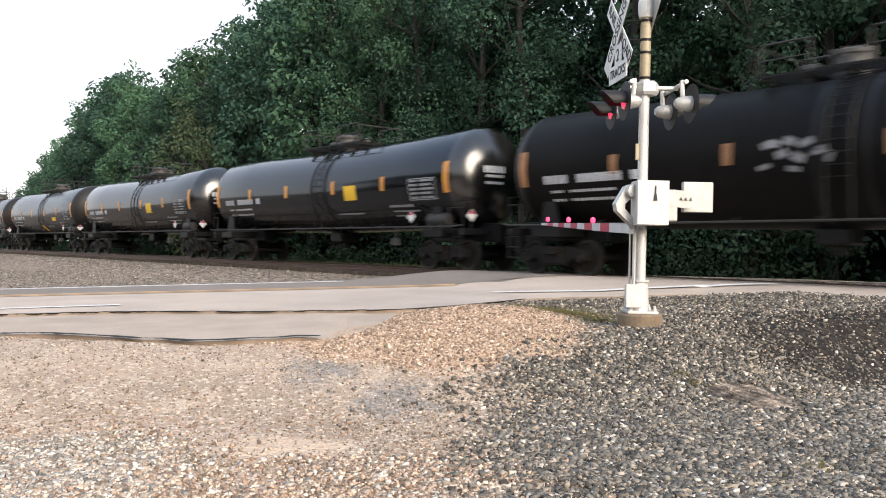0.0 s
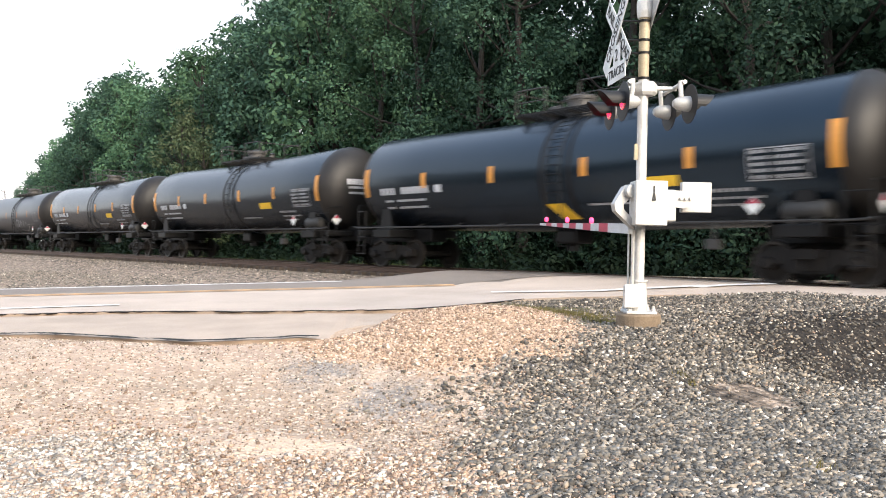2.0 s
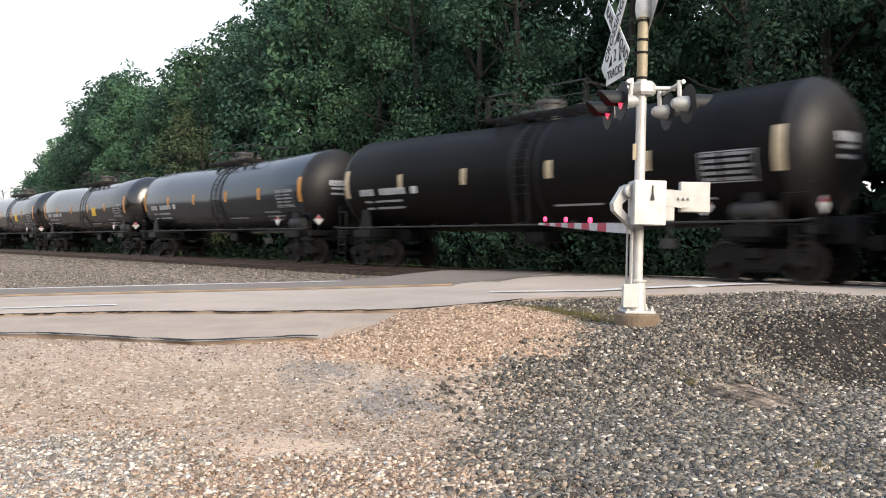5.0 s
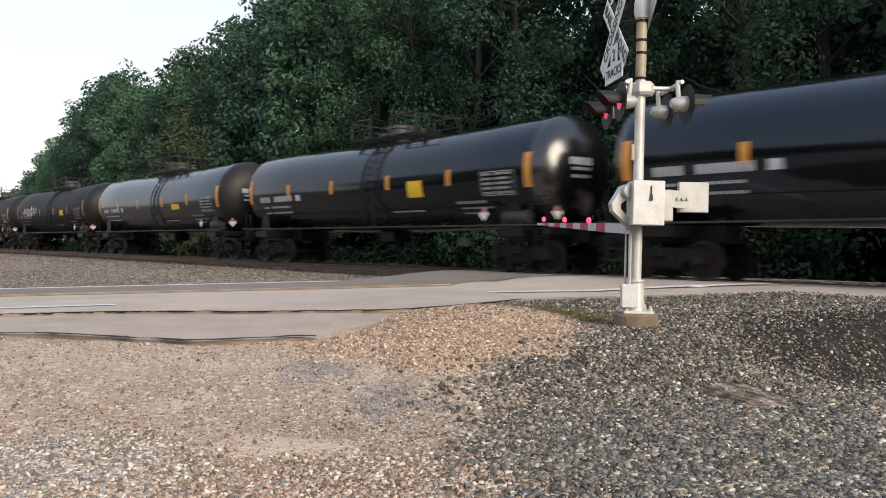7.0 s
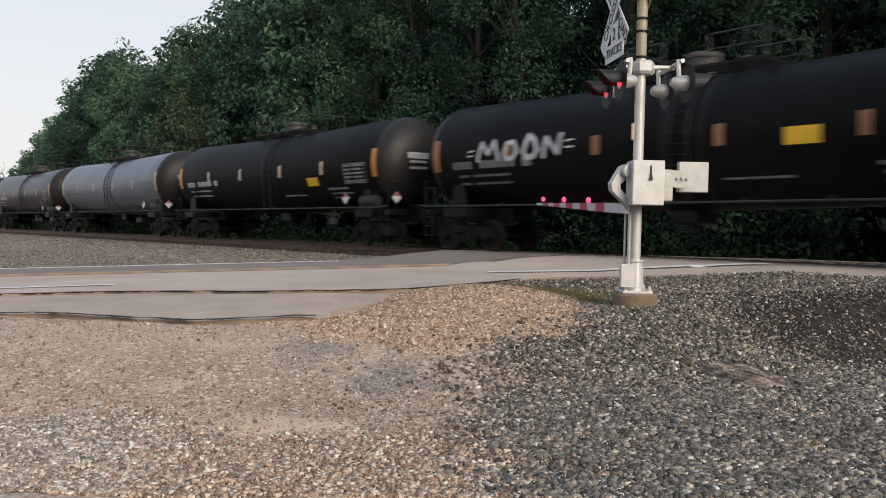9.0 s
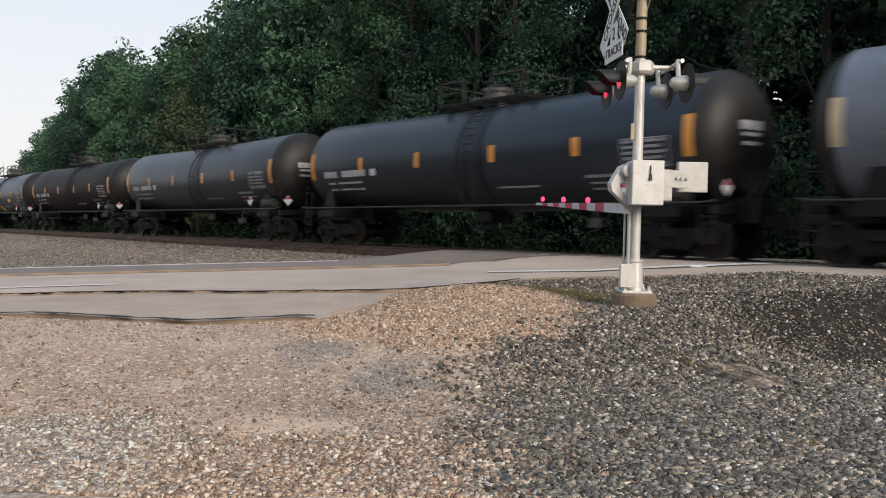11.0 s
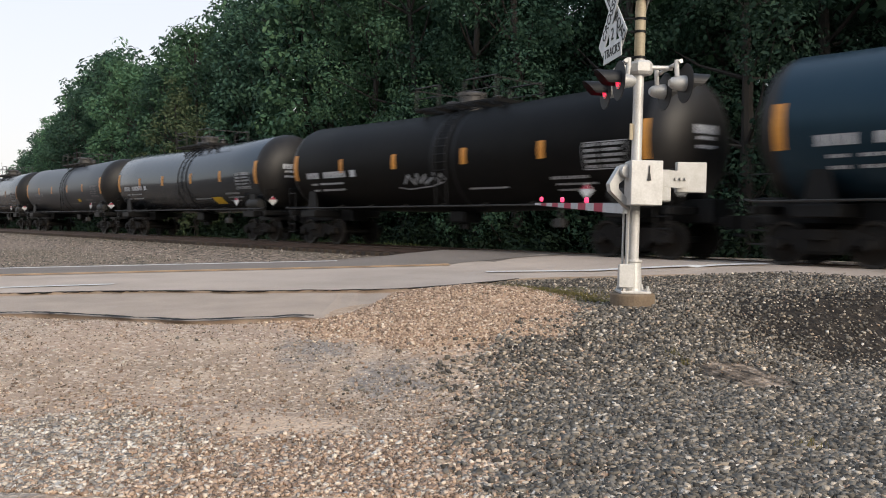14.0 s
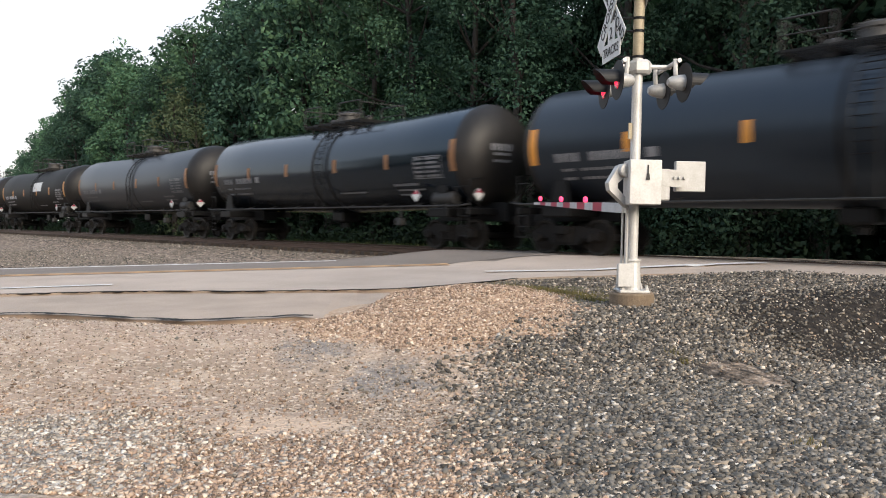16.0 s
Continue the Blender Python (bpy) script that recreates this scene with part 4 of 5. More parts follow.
def letters(text, size, material, parent, m):
    """Built-in font, as a mesh, in the local x, z plane facing -y."""
    cu = bpy.data.curves.new("letters", "FONT")
    cu.body, cu.size, cu.align_x, cu.align_y, cu.extrude = text, size, "CENTER", "CENTER", 0.002
    tmp = bpy.data.objects.new("letters", cu)
    scene.collection.objects.link(tmp)
    me = bpy.data.meshes.new_from_object(tmp.evaluated_get(bpy.context.evaluated_depsgraph_get()))
    bpy.data.objects.remove(tmp)
    me.materials.clear()
    me.materials.append(material)
    ob = part("lettering", me, None, parent, "black letters")
    ob.matrix_basis = m @ Matrix.Rotation(radians(90), 4, "X")
    return ob


def signal_lamp(parent, m, lit):
    """A flasher head that faces local -x: housing, round background, hood and lens."""
    q = m @ Matrix.Rotation(radians(-90), 4, "Y")           # local z of the lathe points to -x
    bm = bmesh.new()
    lathe(bm, [(-0.20, 0.0), (-0.20, 0.04), (-0.16, 0.07), (-0.06, 0.092), (0.0, 0.098), (0.02, 0.098)], q, 24)
    lamp = part("flasher", bm, ALU_DULL, parent, "grey cast flasher housing", True)
    bm = bmesh.new()
    lathe(bm, [(0.0, 0.090), (0.0, 0.235), (0.006, 0.240), (0.012, 0.235), (0.012, 0.090)], q, 32)
    part("background", bm, HOOD, lamp, "black round background")
    bm = bmesh.new()
    lathe(bm, [(0.03, 0.0), (0.025, 0.06), (0.012, 0.10)], q, 24)
    part("lens", bm, RED_GLOW if lit else RED_LENS, lamp, "red lens", True)
    bm = bmesh.new()
    rows = []
    for k in range(17):
        a = radians(-110 + k * 220 / 16)
        long = 0.16 + 0.15 * math.cos(a / 1.25)
        rows.append([bm.verts.new(m @ Vector((x, r * math.sin(a), r * math.cos(a)))) for x, r in
                     ((-0.01, 0.128), (-long, 0.122), (-long, 0.116), (-0.01, 0.122))])
    for a, b in zip(rows, rows[1:]):
        for i in range(4):
            bm.faces.new((a[i], a[(i + 1) % 4], b[(i + 1) % 4], b[i]))
    part("hood", bm, HOOD, lamp, "black hood")
    bm = bmesh.new()
    tube(bm, [m @ Vector((0.10, 0, 0.08)), m @ Vector((0.11, 0, 0.2)), m @ Vector((0.11, 0, 0.28))], 0.03, 8)
    part("bracket", bm, ALU, lamp)
    return lamp


def crossing_signal():
    sig = empty("crossing_signal", pose(*MAST, MAST_Z, 0, 0.75, 48.77))
    tagged(sig, "silver railway crossing signal with flashers and crossbuck on gravel bank", "crossing signal")
    bm = bmesh.new()
    lathe(bm, [(0.0, 0.13), (0.06, 0.115), (0.38, 0.095), (0.40, 0.11), (0.42, 0.11), (0.42, 0.075)], ID, 20)
    box(bm, -0.19, 0.19, -0.19, 0.19, 0.0, 0.035, bevel=0.01)
    for x in (-0.15, 0.15):
        for y in (-0.15, 0.15):
            tube(bm, [(x, y, 0.0), (x, y, 0.10)], 0.018, 8)
            lathe(bm, [(0.035, 0.03), (0.065, 0.03)], pose(x, y, 0), 6)
    base = part("base_casting", bm, ALU, sig)
    bm = bmesh.new()
    box(bm, -0.215, -0.05, -0.20, -0.06, 0.09, 0.36, bevel=0.02)
    box(bm, -0.225, -0.045, -0.215, -0.19, 0.08, 0.37, bevel=0.008)
    part("junction_box", bm, ALU, base)
    bm = bmesh.new()
    tube(bm, [(0, 0, 0.1), (0, 0, 2.95)], 0.064, 24)
    part("pole", bm, ALU, sig, "bright aluminium pole", True)
    bm = bmesh.new()
    tube(bm, [(0, 0, 2.95), (0, 0, 3.75)], 0.066, 24)
    part("pole", bm, TARNISH, sig, "tarnished upper pole", True)
    bm = bmesh.new()
    lathe(bm, [(3.72, 0.066), (3.72, 0.085), (3.80, 0.10), (3.92, 0.10), (4.0, 0.08), (4.7, 0.08), (4.78, 0.0)], ID, 20)
    part("pole_top", bm, ALU, sig)
    bm = bmesh.new()
    tube(bm, [(-0.105, -0.08, 0.36), (-0.105, -0.08, 1.12)], 0.022, 8)
    tube(bm, [(-0.145, -0.02, 0.36), (-0.145, -0.02, 1.12)], 0.014, 8)
    part("conduit", bm, ALU_DULL, sig)

    # gate mechanism
    bm = bmesh.new()
    box(bm, -0.165, 0.225, -0.42, -0.09, 1.10, 1.645, bevel=0.012)
    gate = part("gate_mechanism", bm, ALU, sig, "silver gate mechanism box")
    bm = bmesh.new()
    box(bm, -0.16, 0.22, -0.432, -0.422, 1.107, 1.638, bevel=0.004)
    part("door", bm, ALU, gate)
    bm = bmesh.new()
    box(bm, 0.045, 0.06, -0.446, -0.432, 1.48, 1.58)
    plate(bm, [(0.03, 1.40), (0.075, 1.40), (0.063, 1.48), (0.043, 1.48)], 0.02, pose(0, -0.442, 0))
    part("hasp", bm, SIGN_BLACK, gate)
    bm = bmesh.new()
    box(bm, -0.11, 0.42, -0.12, 0.10, 1.16, 1.56, bevel=0.02)
    for z in (1.14, 1.60):
        tube(bm, [(-0.10, -0.09, z), (0.10, -0.09, z), (0.10, 0.09, z), (-0.10, 0.09, z)], 0.012, 6)
    part("mounting_bracket", bm, ALU_DULL, gate)
    # crank on the road side
    bm = bmesh.new()
    m = pose(-0.21, -0.2, 0) @ Matrix.Rotation(radians(18), 4, "Z")
    plate(bm, [(0.05, 1.60), (-0.07, 1.58), (-0.21, 1.36), (-0.19, 1.27), (0.06, 1.06), (0.09, 1.14), (-0.08, 1.30), (-0.08, 1.36), (0.02, 1.44), (0.09, 1.46)], 0.09, m)
    lathe(bm, [(0, 0.085), (0.14, 0.085), (0.15, 0.05)], m @ pose(0.0, 0.02, 1.52, 90), 16)
    part("crank", bm, ALU_DULL, gate, "cast gate crank")
    # counterweight side
    bm = bmesh.new()
    plate(bm, [(0.27, 1.56), (0.62, 1.54), (0.66, 1.46), (0.62, 1.36), (0.50, 1.33), (0.27, 1.36)], 0.05, pose(0, -0.1, 0))
    for x in (0.47, 0.53, 0.59):
        lathe(bm, [(0, 0.02), (0.04, 0.02)], pose(x, -0.12, 1.45, 90), 8)
    part("counterweight_arm", bm, ALU_DULL, gate)
    bm = bmesh.new()
    box(bm, 0.52, 0.90, 0.0, 0.10, 1.285, 1.67, bevel=0.012)
    part("counterweight", bm, ALU_DULL, gate, "silver counterweight plate")
    # arm over the near lane
    a0, a1 = Vector((-0.16, -0.15, 1.06)), Vector((-0.62, 5.0, 1.23))
    d = (a1 - a0).normalized()
    rot = d.to_track_quat("X", "Z").to_matrix().to_4x4()
    arm = None
    ln = (a1 - a0).length
    cuts = [0.0, 0.85] + [0.85 + 0.42 * k for k in range(1, 10)] + [ln]
    for k, (u, v) in enumerate(zip(cuts, cuts[1:])):
        bm = bmesh.new()
        box(bm, u, v, -0.03, 0.03, -0.062 + 0.004 * k, 0.062 - 0.004 * k)
        red = k % 2 == 1
        pc = part("gate_arm" if arm is None else "stripe", bm, RED_BAND if red else WHITE_BAND, gate if arm is None else arm,
                  "white and red striped gate arm" if arm is None else "")
        if arm is None:
            arm = pc
            arm.matrix_basis = Matrix.Translation(a0) @ rot
    for u in (1.75, 3.2, 4.75):
        bm = bmesh.new()
        lathe(bm, [(0.05, 0.02), (0.065, 0.032), (0.09, 0.036), (0.12, 0.032), (0.135, 0.015), (0.14, 0.0)], pose(u, 0, 0), 14)
        part("gate_lamp", bm, PINK_GLOW, arm, "small lit red gate lamp", True)

    # flashers
    bm = bmesh.new()
    lathe(bm, [(-0.085, 0.07), (-0.085, 0.12), (-0.05, 0.15), (0.05, 0.15), (0.085, 0.12), (0.085, 0.07)], pose(0.03, 0, 2.83), 6)
    hub = part("crossarm_hub", bm, ALU, sig)
    bm = bmesh.new()
    tube(bm, [(-0.1, 0, 2.84), (-0.26, 0, 2.84)], 0.03, 10)
    tube(bm, [(-0.26, -0.42, 2.84), (-0.26, 0.42, 2.84)], 0.026, 10)
    tube(bm, [(0.1, 0, 2.84), (0.42, 0, 2.84)], 0.03, 10)
    tube(bm, [(0.42, -0.36, 2.86), (0.36, 0.36, 2.84)], 0.026, 10)
    part("crossarm", bm, ALU, sig)
    for (x, y, turn, lit) in ((-0.33, -0.38, 5, True), (-0.33, 0.38, 5, True), (0.49, -0.30, 186, False), (0.42, 0.33, 186, False)):
        signal_lamp(sig, pose(x, y, 2.60, 0, 0, turn), lit)

    # crossbuck, facing the near lane's traffic
    face = pose(-0.345, 0, 0, 0, 0, -84)
    cz = 3.54
    for ang, words in ((45, ("CROSSING",)), (-45, ("RAIL", "ROAD"))):
        bm = bmesh.new()
        m = face @ pose(0, -0.012 if ang > 0 else 0.012, cz) @ Matrix.Rotation(radians(-ang), 4, "Y")
        box(bm, -0.61, 0.61, -0.004, 0.004, -0.114, 0.114, m)
        blade = part("crossbuck_blade", bm, SIGN_WHITE, sig, "white crossbuck blade with black letters")
        if len(words) == 1:
            letters(words[0], 0.185, SIGN_BLACK, blade, m @ pose(0, -0.009, 0))
        else:
            letters(words[0], 0.185, SIGN_BLACK, blade, m @ pose(-0.37, -0.009, 0))
            letters(words[1], 0.185, SIGN_BLACK, blade, m @ pose(0.37, -0.009, 0))
    bm = bmesh.new()
    m = face @ pose(0.05, -0.012, 3.03)
    plate(bm, [(-0.34, -0.12), (0.34, -0.12), (0.34, 0.10), (0.13, 0.10), (0.13, 0.34), (-0.13, 0.34), (-0.13, 0.10), (-0.34, 0.10)], 0.008, m)
    tr = part("tracks_sign", bm, SIGN_WHITE, sig, "white track-count sign with black letters")
    letters("TRACKS", 0.16, SIGN_BLACK, tr, m @ pose(0, -0.009, -0.01))
    letters("2", 0.22, SIGN_BLACK, tr, m @ pose(0, -0.009, 0.20))
    # the blade of the sign for the other way, seen from its back
    bm = bmesh.new()
    m2 = pose(0.06, 0.10, 3.62, 0, 0, 96) @ Matrix.Rotation(radians(45), 4, "Y")
    box(bm, -0.61, 0.05, -0.004, 0.004, -0.114, 0.114, m2)
    part("sign_back", bm, ALU_DULL, sig, "grey back of a sign blade")
    for z in (2.96, 3.28, 3.44, 3.68):
        bm = bmesh.new()
        tube(bm, [(-0.07, -0.02, z), (-0.27, 0.0, z)], 0.012, 6)
        lathe(bm, [(z - .015, 0.076), (z + .015, 0.076)], ID, 20)
        part("sign_bracket", bm, BLACK_IRON, sig)
    bm = bmesh.new()
    box(bm, -0.105, -0.065, -0.06, -0.02, 1.93, 2.13)
    part("tag_plate", bm, TARNISH, sig, "small tarnished metal tag")
    return sig


crossing_signal()
bm = bmesh.new()
lathe(bm, [(-0.6, 0.27), (-0.02, 0.28), (0.0, 0.26), (0.0, 0.0)], pose(*MAST, MAST_Z), 28)
foot = part("footing", bm, CONCRETE, None, "stained round concrete footing in the gravel", False)
tagged(foot, category="footing")

# ================= trees =================
def leaf_cloud(rng, blobs, per, size, flat=0.55):
    """Small leaf sprays on and in lumpy clumps."""
    V, F = [], []
    for (c, r) in blobs:
        n = int(per * r * r)
        d = rng.normal(size=(n, 3))
        d /= np.linalg.norm(d, axis=1)[:, None]
        rad = r * rng.uniform(0.55, 1.08, n) ** 0.6
        p = np.array(c) + d * rad[:, None] * np.array((1, 1, 0.8))
        nrm = d + rng.normal(size=(n, 3)) * 0.5 + np.array((0, 0, 0.45))
        nrm /= np.linalg.norm(nrm, axis=1)[:, None]
        t = np.cross(nrm, rng.normal(size=(n, 3)))
        t /= np.linalg.norm(t, axis=1)[:, None]
        b = np.cross(nrm, t)
        s = size * rng.uniform(0.55, 1.35, n)[:, None]
        k = len(V) and sum(len(v) for v in V)
        quad = np.stack([p - t * s, p - b * s * flat + nrm * s * 0.12, p + t * s, p + b * s * flat + nrm * s * 0.12], 1).reshape(-1, 3)
        V.append(quad)
        F.append(np.arange(len(quad)).reshape(-1, 4) + k)
    return np.concatenate(V), np.concatenate(F)


def np_mesh(name, V, F, material):
    me = bpy.data.meshes.new(name)
    me.vertices.add(len(V))
    me.vertices.foreach_set("co", V.astype(np.float32).ravel())
    k = F.shape[1]
    me.loops.add(F.size)
    me.loops.foreach_set("vertex_index", F.astype(np.int32).ravel())
    me.polygons.add(len(F))
    me.polygons.foreach_set("loop_start", np.arange(0, F.size, k, dtype=np.int32))
    me.materials.append(material)
    me.update(calc_edges=True)
    me.validate()
    return me


def make_tree(seed, height, spread_, leaf, low, label, per=145, size=0.135):
    """A tapered trunk with limbs, and a crown of leaf sprays in clumps round the limbs' ends."""
    rng = np.random.default_rng(seed)
    bm = bmesh.new()
    bend = [(0.25 * math.sin(k * 0.7 + seed) * k / 6, 0.25 * math.cos(k * 0.9 + seed) * k / 6, height * 0.88 * k / 7) for k in range(8)]
    tube(bm, bend, 0.24, 8, 0.04)
    blobs = []
    n = 26
    for k in range(n):
        f = low + (0.96 - low) * (k + rng.uniform(0, 1)) / n
        z = height * f
        w = spread_ * (math.sin(math.pi * min(1, (f - low + 0.16) / (1.10 - low))) ** 0.6) * rng.uniform(0.5, 1.0)
        a = k * 2.4 + rng.uniform(-.5, .5)
        i = min(6, int(f * 7 / 0.88 * 0.9))
        s = Vector(bend[i])
        e = Vector((math.cos(a) * w, math.sin(a) * w, z))
        tube(bm, [s, s.lerp(e, .5) + Vector((0, 0, -0.2)), e], 0.07, 5, 0.015, caps=False)
        blobs.append((tuple(e), rng.uniform(0.75, 1.25) * spread_ / 3.4))
        for _ in range(3):
            q = e + Vector(rng.normal(size=3)) * 0.62 * spread_ / 3.4
            blobs.append((tuple(q), rng.uniform(0.35, 0.7) * spread_ / 3.4))
    trunk_me = mesh_of("trunk", bm, BARK)
    V, F = leaf_cloud(rng, blobs, per, size)
    crown_me = np_mesh("crown", V, F, leaf)
    tree = empty("tree", ID)
    tagged(tree, label, "tree", "trees of the wood")
    part("trunk", trunk_me, None, tree)
    part("crown", crown_me, None, tree)
    return tree


KINDS = [make_tree(1, 15.0, 3.6, LEAF, 0.16, "tall leafy green oak at the edge of the wood"),
         make_tree(2, 17.0, 3.8, LEAF, 0.20, "tall leafy green oak at the edge of the wood"),
         make_tree(3, 13.5, 3.3, LEAF_DARK, 0.12, "dark green broadleaf tree at the edge of the wood"),
         make_tree(4, 16.0, 3.5, LEAF_DARK, 0.15, "dark green broadleaf tree at the edge of the wood"),
         make_tree(5, 11.0, 2.6, LEAF_OLIVE, 0.10, "slender yellowing tree at the edge of the wood"),
         make_tree(6, 16.0, 3.8, LEAF, 0.18, "leafy green tree deeper in the wood", 50, 0.22),
         make_tree(7, 16.5, 3.7, LEAF_DARK, 0.14, "dark green tree deeper in the wood", 50, 0.22),
         make_tree(8, 15.5, 3.6, LEAF_SHADED, 0.08, "green tree close beside the crossing, shade put into its leaf colour", 330, 0.078),
         make_tree(9, 17.0, 3.9, LEAF_SHADED, 0.10, "green tree close beside the crossing, shade put into its leaf colour", 310, 0.080),
         make_tree(10, 16.0, 3.7, LEAF, 0.12, "tall leafy green tree near the crossing", 280, 0.085)]
TALL = (15.0, 17.0, 13.5, 16.0, 11.0, 16.0, 16.5, 15.5, 17.0, 16.0)
used = set()


def put_tree(kind, x, y, k, turn):
    m = pose(x, y, ground_z(x, y) - 0.1, 0, 0, turn)
    if kind in used:
        t = copy_thing(KINDS[kind], m)
    else:
        t = KINDS[kind]
        t.matrix_basis = m
        used.add(kind)
    t.scale = (k, k, k)
    return t


rt = random.Random(11)


SKYLINE = ((-170, 4.5), (-132, 6.0), (-119, 8.0), (-107, 11.2), (-95, 14.4), (-88, 17.0), (-82, 19.2), (-77, 17.0), (-72.5, 14.0), (-69, 15.0), (-64, 17.4), (-57, 17.0),
           (-50, 19.0), (-40, 20.5), (80, 21.0))


def wood_height(x, y):
    """Height of the tree tops over the ground: tall by the crossing, falling away to the west, level along the wood's edge."""
    k = 28.0 / y
    for (x0, h0), (x1, h1) in zip(SKYLINE, SKYLINE[1:]):
        if x * k <= x1:
            return 1.5 + (h0 + (h1 - h0) * (x * k - x0) / (x1 - x0) - 1.5) / k
    return 20.0


def on_road(x, y, margin):
    s, d = road_sd(x, y)
    return -6.4 - margin < d < margin


# rows run on unseen past the road, added to shade the wood's edge
for row, (y0, step) in enumerate(((27.0, 4.4), (31.0, 5.4), (35.5, 5.6))):
    x = -150.0 + row * 2
    while x < 58:
        kind = rt.choice((5, 6))
        if row == 0 and x < -38:
            kind = rt.choice((0, 1, 2, 3, 0, 2, 3))
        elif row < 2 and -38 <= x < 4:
            # from -29 eastward the leaf colour carries the wood's deep shade
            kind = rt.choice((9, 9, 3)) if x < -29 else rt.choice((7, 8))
        px, py, turn = x + rt.uniform(-1, 1), y0 + rt.uniform(-1.0, 1.0), rt.uniform(0, 360)
        k = (wood_height(px, py) + 0.5) / TALL[kind] * rt.uniform(0.90, 1.02)
        if not on_road(px, py, 1.5):
            put_tree(kind, px, py, k, turn)
        x += step * (1.0 if x > -100 else 1.3)
put_tree(4, -55.0, 23.4, 1.0, 40)
put_tree(4, -52.0, 23.6, 0.78, 140)


def bare_sapling(x, y, height):
    """A leafless young tree: stem, boughs and twigs."""
    rg = random.Random(31)
    sap = empty("bare_tree", pose(x, y, ground_z(x, y) - 0.05))
    tagged(sap, "pale leafless young tree at the end of the wood", "tree")
    bm = bmesh.new()
    tube(bm, [(0, 0, 0), (0.1, 0, height * 0.4), (-0.05, 0.1, height * 0.75), (0.1, 0, height)], 0.11, 6, 0.02)
    part("trunk", bm, PALE_BARK, sap)
    for k in range(16):
        bm = bmesh.new()
        h, a = height * (0.3 + 0.65 * k / 16), k * 2.4
        ln = 0.32 * height * (1.1 - k / 20)
        tip = Vector((math.cos(a) * ln, math.sin(a) * ln, h + ln * 0.8))
        tube(bm, [(0, 0, h), tip], 0.05, 5, 0.012)
        for q in range(4):
            root = Vector((0, 0, h)).lerp(tip, 0.35 + 0.18 * q)
            tube(bm, [root, root + Vector((rg.uniform(-.7, .7), rg.uniform(-.7, .7), rg.uniform(.4, 1.0)))], 0.02, 4, 0.008)
        part("bough", bm, PALE_BARK, sap)


bare_sapling(-119.0, 26.0, 8.5)


# undergrowth along the wood's foot with shade in its colour, grass behind the track
def scatter_leaves(name, pts, material, label, category):
    V, F = leaf_cloud(np.random.default_rng(5), pts, 120, 0.13)
    return tagged(new(name, np_mesh(name, V, F, material)), label, category, kind="stuff")


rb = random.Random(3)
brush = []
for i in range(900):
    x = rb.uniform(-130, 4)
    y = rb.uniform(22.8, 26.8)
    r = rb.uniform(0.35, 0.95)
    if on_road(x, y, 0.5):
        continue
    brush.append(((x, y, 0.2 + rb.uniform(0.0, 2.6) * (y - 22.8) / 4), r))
scatter_leaves("undergrowth", brush, UNDER, "brush along the foot of the wood, shade put into its dark green", "undergrowth")


far = []
for i in range(2000):
    x, y = rb.uniform(-120, 14), rb.uniform(38, 46)
    if y > 42 or not on_road(x, y, 1.0):
        far.append(((x, y, (15.0 if x > -55 else 8.0) * rb.random() ** 1.3), rb.uniform(1.2, 2.2)))
V, F = leaf_cloud(np.random.default_rng(6), far, 19, 0.54)
tagged(new("far_wood", np_mesh("far_wood", V, F, LEAF_DARK)), "deep dark green wood behind the first trees", "wood", kind="stuff")


# unseen wood behind the eye, added so the tank sides reflect something dark
back = []
for i in range(520):
    a = radians(rb.uniform(110, 262))
    dist = rb.uniform(44, 56)
    back.append(((dist * math.sin(a), dist * math.cos(a), 11.0 * rb.random() ** 1.3), rb.uniform(1.6, 2.8)))
V, F = leaf_cloud(np.random.default_rng(9), back, 8, 0.8)
tagged(new("woods_behind", np_mesh("woods_behind", V, F, LEAF_DARK)), "unseen dark green wood behind the eye, added to darken tank reflections", "wood", kind="stuff")


def blades(name, spots, material, label, category, tall):
    V, F = [], []
    rg = random.Random(8)
    for x, y, n, sp in spots:
        for _ in range(n):
            px, py = x + rg.gauss(0, sp), y + rg.gauss(0, sp)
            z = ground_z(px, py)
            a = rg.uniform(0, 6.28)
            h = tall * rg.uniform(0.4, 1.2)
            w = 0.006 + 0.012 * tall
            lx, ly = rg.gauss(0, .3) * h, rg.gauss(0, .3) * h
            k = len(V)
            V += [(px - w * math.cos(a), py - w * math.sin(a), z - .02), (px + w * math.cos(a), py + w * math.sin(a), z - .02), (px + lx, py + ly, z + h)]
            F.append((k, k + 1, k + 2))
    me = np_mesh(name, np.array(V), np.array(F), material)
    return tagged(new(name, me), label, category, kind="stuff")


spots = [(rb.uniform(-100, -24), rb.uniform(20.3, 23.8), 60, 0.45) for _ in range(420)]
blades("grass", spots, GRASS, "rough green grass behind the track", "grass", 0.34)
spots = []
for right, ahead, n, sp in ((1.75, 11.3, 1100, 0.34), (1.3, 11.8, 600, 0.28), (2.1, 10.6, 120, 0.12), (2.45, 8.0, 40, 0.04), (2.5, 5.2, 40, 0.05), (2.47, 7.75, 30, .03)):
    x, y = eye_xy(right, ahead)
    spots.append((x, y, n, sp))
blades("grass_tufts", spots, DRY_GRASS, "mossy yellow-green tufts in the gravel", "grass", 0.075)


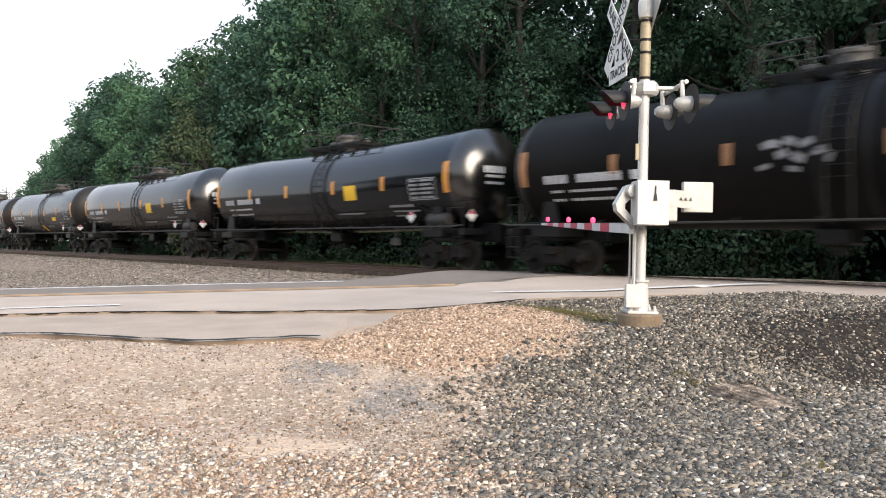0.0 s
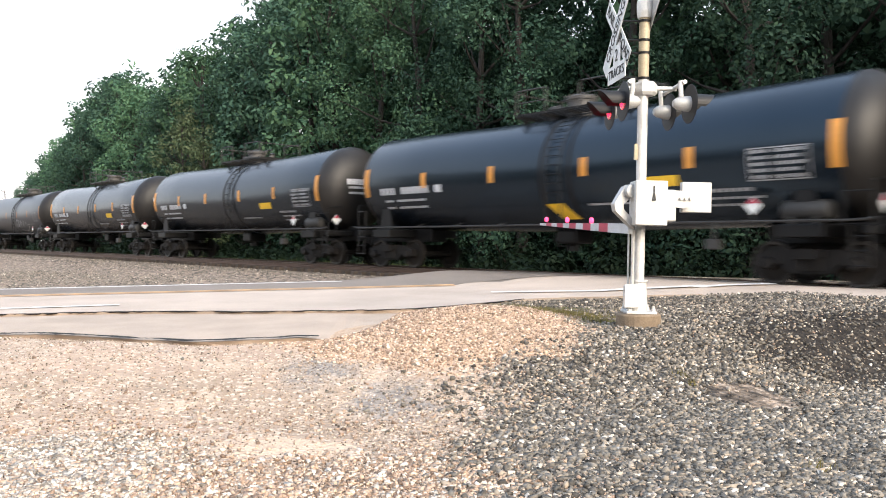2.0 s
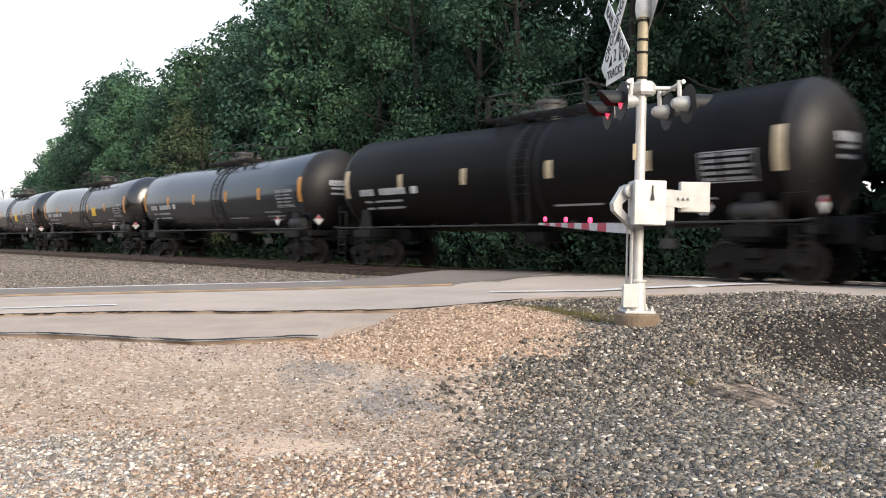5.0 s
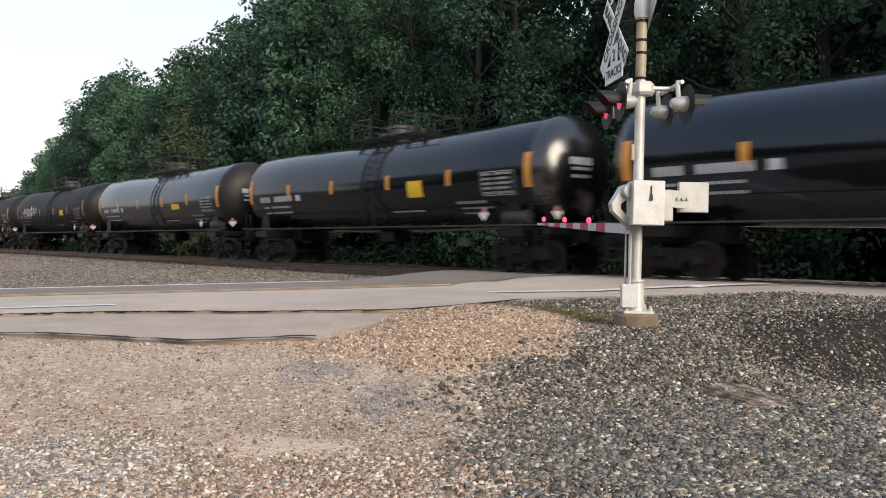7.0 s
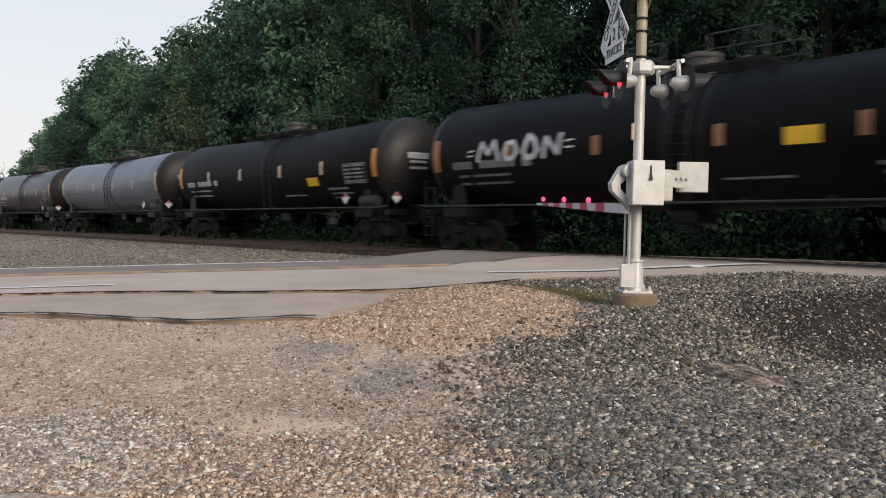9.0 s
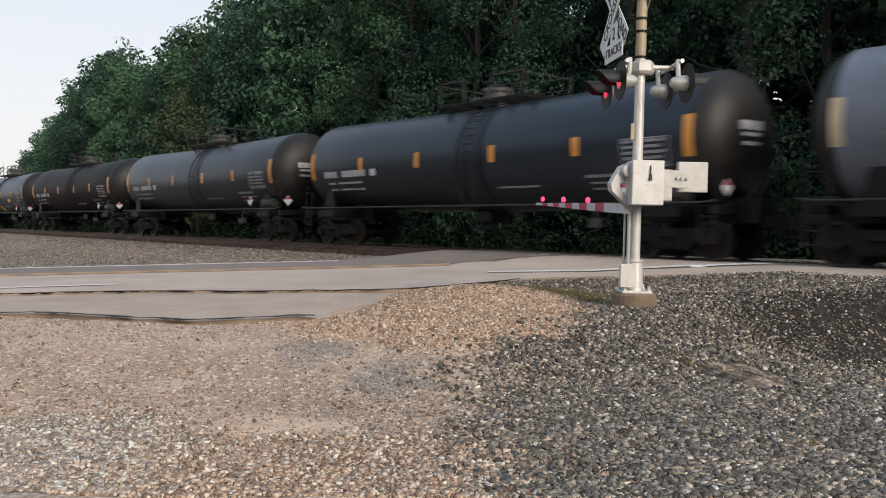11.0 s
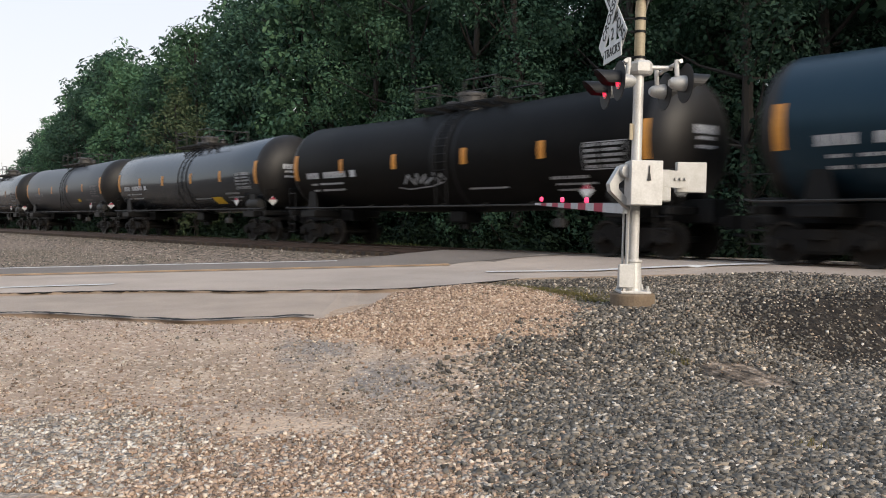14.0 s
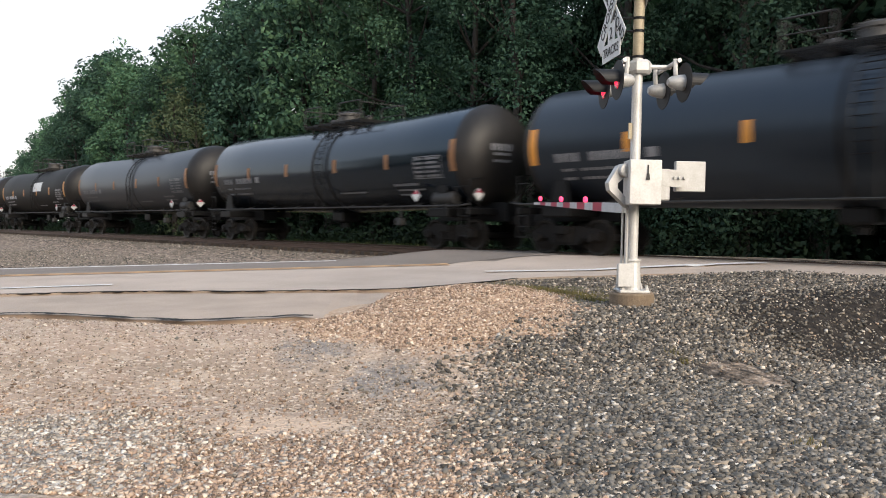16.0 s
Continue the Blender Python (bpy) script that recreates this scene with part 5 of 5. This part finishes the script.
# ================= loose stones =================
CUT_STONE = (np.array([(x, y, z) for z in (-.6, .75) for x, y in ((-1, -.8), (1, -.8), (1, .8), (-1, .8))], float),
             np.array([(0, 2, 1), (0, 3, 2), (4, 5, 6), (4, 6, 7), (0, 1, 5), (0, 5, 4), (1, 2, 6), (1, 6, 5), (2, 3, 7), (2, 7, 6), (3, 0, 4), (3, 4, 7)]))
PEBBLE = (np.array([(1, 0, 0), (0, 1, 0), (-1, 0, 0), (0, -1, 0), (.1, .1, .8), (0, 0, -.6)], float),
          np.array([(0, 1, 4), (1, 2, 4), (2, 3, 4), (3, 0, 4), (1, 0, 5), (2, 1, 5), (3, 2, 5), (0, 3, 5)]))


def stones(name, n, place, smin, smax, material, label, form=CUT_STONE, seed=4):
    rng = np.random.default_rng(17 + seed)
    base, tri = form
    m = len(base)
    P = []
    rr = random.Random(seed)
    while len(P) < n:
        x, y = place(rr)
        if x is not None:
            P.append((x, y, ground_z(x, y)))
    P = np.array(P)
    s = smin * (smax / smin) ** (rng.uniform(0, 1, n) ** 1.8)
    pts = base[None] * rng.uniform(0.55, 1.15, (n, m, 1)) + rng.normal(0, .16, (n, m, 3))
    # turned about the upright and tipped
    a, b = rng.uniform(0, 6.28, n), rng.normal(0, 0.4, n)
    c, sn, cb, sb, o = np.cos(a), np.sin(a), np.cos(b), np.sin(b), np.zeros(n)
    turn = np.stack([np.stack([c, -sn, o], 1), np.stack([sn, c, o], 1), np.stack([o, o, o + 1], 1)], 1)
    tip = np.stack([np.stack([cb, o, sb], 1), np.stack([o, o + 1, o], 1), np.stack([-sb, o, cb], 1)], 1)
    V = np.einsum("nij,nkj->nki", turn @ tip, pts * np.array((1, .85, .8))) * s[:, None, None] + P[:, None, :] + np.array((0, 0, 1)) * s[:, None, None] * 0.35
    F = tri[None] + m * np.arange(n)[:, None, None]
    return tagged(new(name, np_mesh(name, V.reshape(-1, 3), F.reshape(-1, 3), material)), label, "gravel", kind="stuff")


def stone_mat(name, cols):
    m = bpy.data.materials.new(name)
    m.use_nodes = True
    n, l = m.node_tree.nodes, m.node_tree.links
    p = n["Principled BSDF"]
    p.inputs["Roughness"].default_value = 0.9
    p.inputs["Specular IOR Level"].default_value = 0.25
    g = n.new("ShaderNodeNewGeometry")
    r = n.new("ShaderNodeValToRGB")
    els = r.color_ramp.elements
    for i, (pos, c) in enumerate(cols):
        e = els[i] if i < 2 else els.new(pos)
        e.position, e.color = pos, (*c, 1)
    l.new(g.outputs["Random Per Island"], r.inputs[0])
    l.new(r.outputs[0], p.inputs["Base Color"])
    return m


GREY_STONE = stone_mat("grey_ballast_stone", [(0.0, (0.05, 0.045, 0.039)), (1.0, (0.68, 0.61, 0.52)), (0.5, (0.16, 0.145, 0.124)), (0.80, (0.25, 0.222, 0.185)), (0.93, (0.36, 0.295, 0.225))])
PALE_STONE = stone_mat("cream_limestone", [(0.0, (0.16, 0.112, 0.082)), (1.0, (0.76, 0.65, 0.53)), (0.4, (0.37, 0.262, 0.192)), (0.8, (0.53, 0.395, 0.295))])
WHITE_STONE = stone_mat("whitish_stone", [(0.0, (0.16, 0.14, 0.118)), (1.0, (0.78, 0.72, 0.64)), (0.5, (0.38, 0.335, 0.285)), (0.8, (0.54, 0.48, 0.41))])
GRIT = stone_mat("mixed_grit", [(0.0, (0.06, 0.046, 0.036)), (1.0, (0.76, 0.64, 0.51)), (0.35, (0.24, 0.18, 0.13)), (0.75, (0.46, 0.35, 0.26))])


def near_place(which, amin, amax):
    def place(rr):
        a = amin * (amax / amin) ** rr.random()
        r = rr.uniform(-0.60, 0.62) * a
        x, y = eye_xy(r, a)
        s, d = road_sd(x, y)
        if d < 1.3 or (s < 8.0 and d < apron_edge(s) + 0.15):
            return None, None
        g, p, so, gr, lf, ash, wh, sa = zones(x, y)
        packed = (1 - g) * (1 - p) * sstep(6.0, 8.0, a)          # the drive, worn smooth
        near = 1 - sstep(4.9, 5.8, a + 0.4 * noise.noise((r * 1.1, 3, 0)))
        mid = spread(r, a, 1.2, 7.4, 0.7, 1.0, 0.6)               # cream stones strewn in the ballast
        w = {"grey": max(g * (1 - 0.68 * so), 0.02 * ash),
             "pale": max(p * (1 - .8 * so), 0.40 * near * (1 - 0.6 * g), 0.16 * mid, 0.05 * (1 - packed) * (1 - 0.8 * so), 0.012),
             "white": max(wh, 0.08 * g * (1 - 0.7 * so), 0.12 * near, 0.05 * ash, 0.012),
             "grit": max((0.45 + 0.35 * near + 0.5 * ash) * (1 - g) * (1 - p), 0.06)}[which]
        w *= (1 - 0.8 * gr) * (1 - 0.93 * sa) * (1 - 0.9 * spread(r, a, 2.98, 7.55, 0.40, 0.36))
        return (x, y) if rr.random() < w else (None, None)
    return place


stones("ballast_stones", 46000, near_place("grey", 4.2, 15.0), 0.011, 0.029, GREY_STONE, "loose angular grey ballast stones on the lot")
stones("limestone_chips", 30000, near_place("pale", 4.2, 14.5), 0.007, 0.021, PALE_STONE, "cream limestone chips in a low heap", seed=5)
stones("white_stones", 9500, near_place("white", 4.2, 12.0), 0.008, 0.022, WHITE_STONE, "whitish crushed stones strewn over the lot", seed=6)
stones("grit", 30000, near_place("grit", 4.2, 12.0), 0.006, 0.016, GRIT, "fine tan grit and pebbles on packed dirt", PEBBLE, 7)


def far_place(rr):
    x, y = rr.uniform(-75, -17), rr.uniform(6.0, 15.6)
    s, d = road_sd(x, y)
    return (x, y) if d < -6.95 and (rr.random() < 0.35 or x > -48) else (None, None)


stones("track_ballast", 15000, far_place, 0.020, 0.050, GREY_STONE, "grey ballast stones between road and track", PEBBLE, 8)


# ================= what moves =================
def motions():
    # small unevenness of the train's run, in metres
    drift = ((0.0, 0.42), (1.0, 0.38), (2.0, 0.12), (4.0, 0.0), (8.0, -0.05), (11.5, -0.14), (13.0, -0.28), (14.5, -0.17), (16.0, 0.0))
    for k, car in train.items():
        walk(car, [(t, pose(START + SPEED * t + e - LENGTH * k, TRACK_Y, RAIL_Z)) for t, e in drift])


motions()
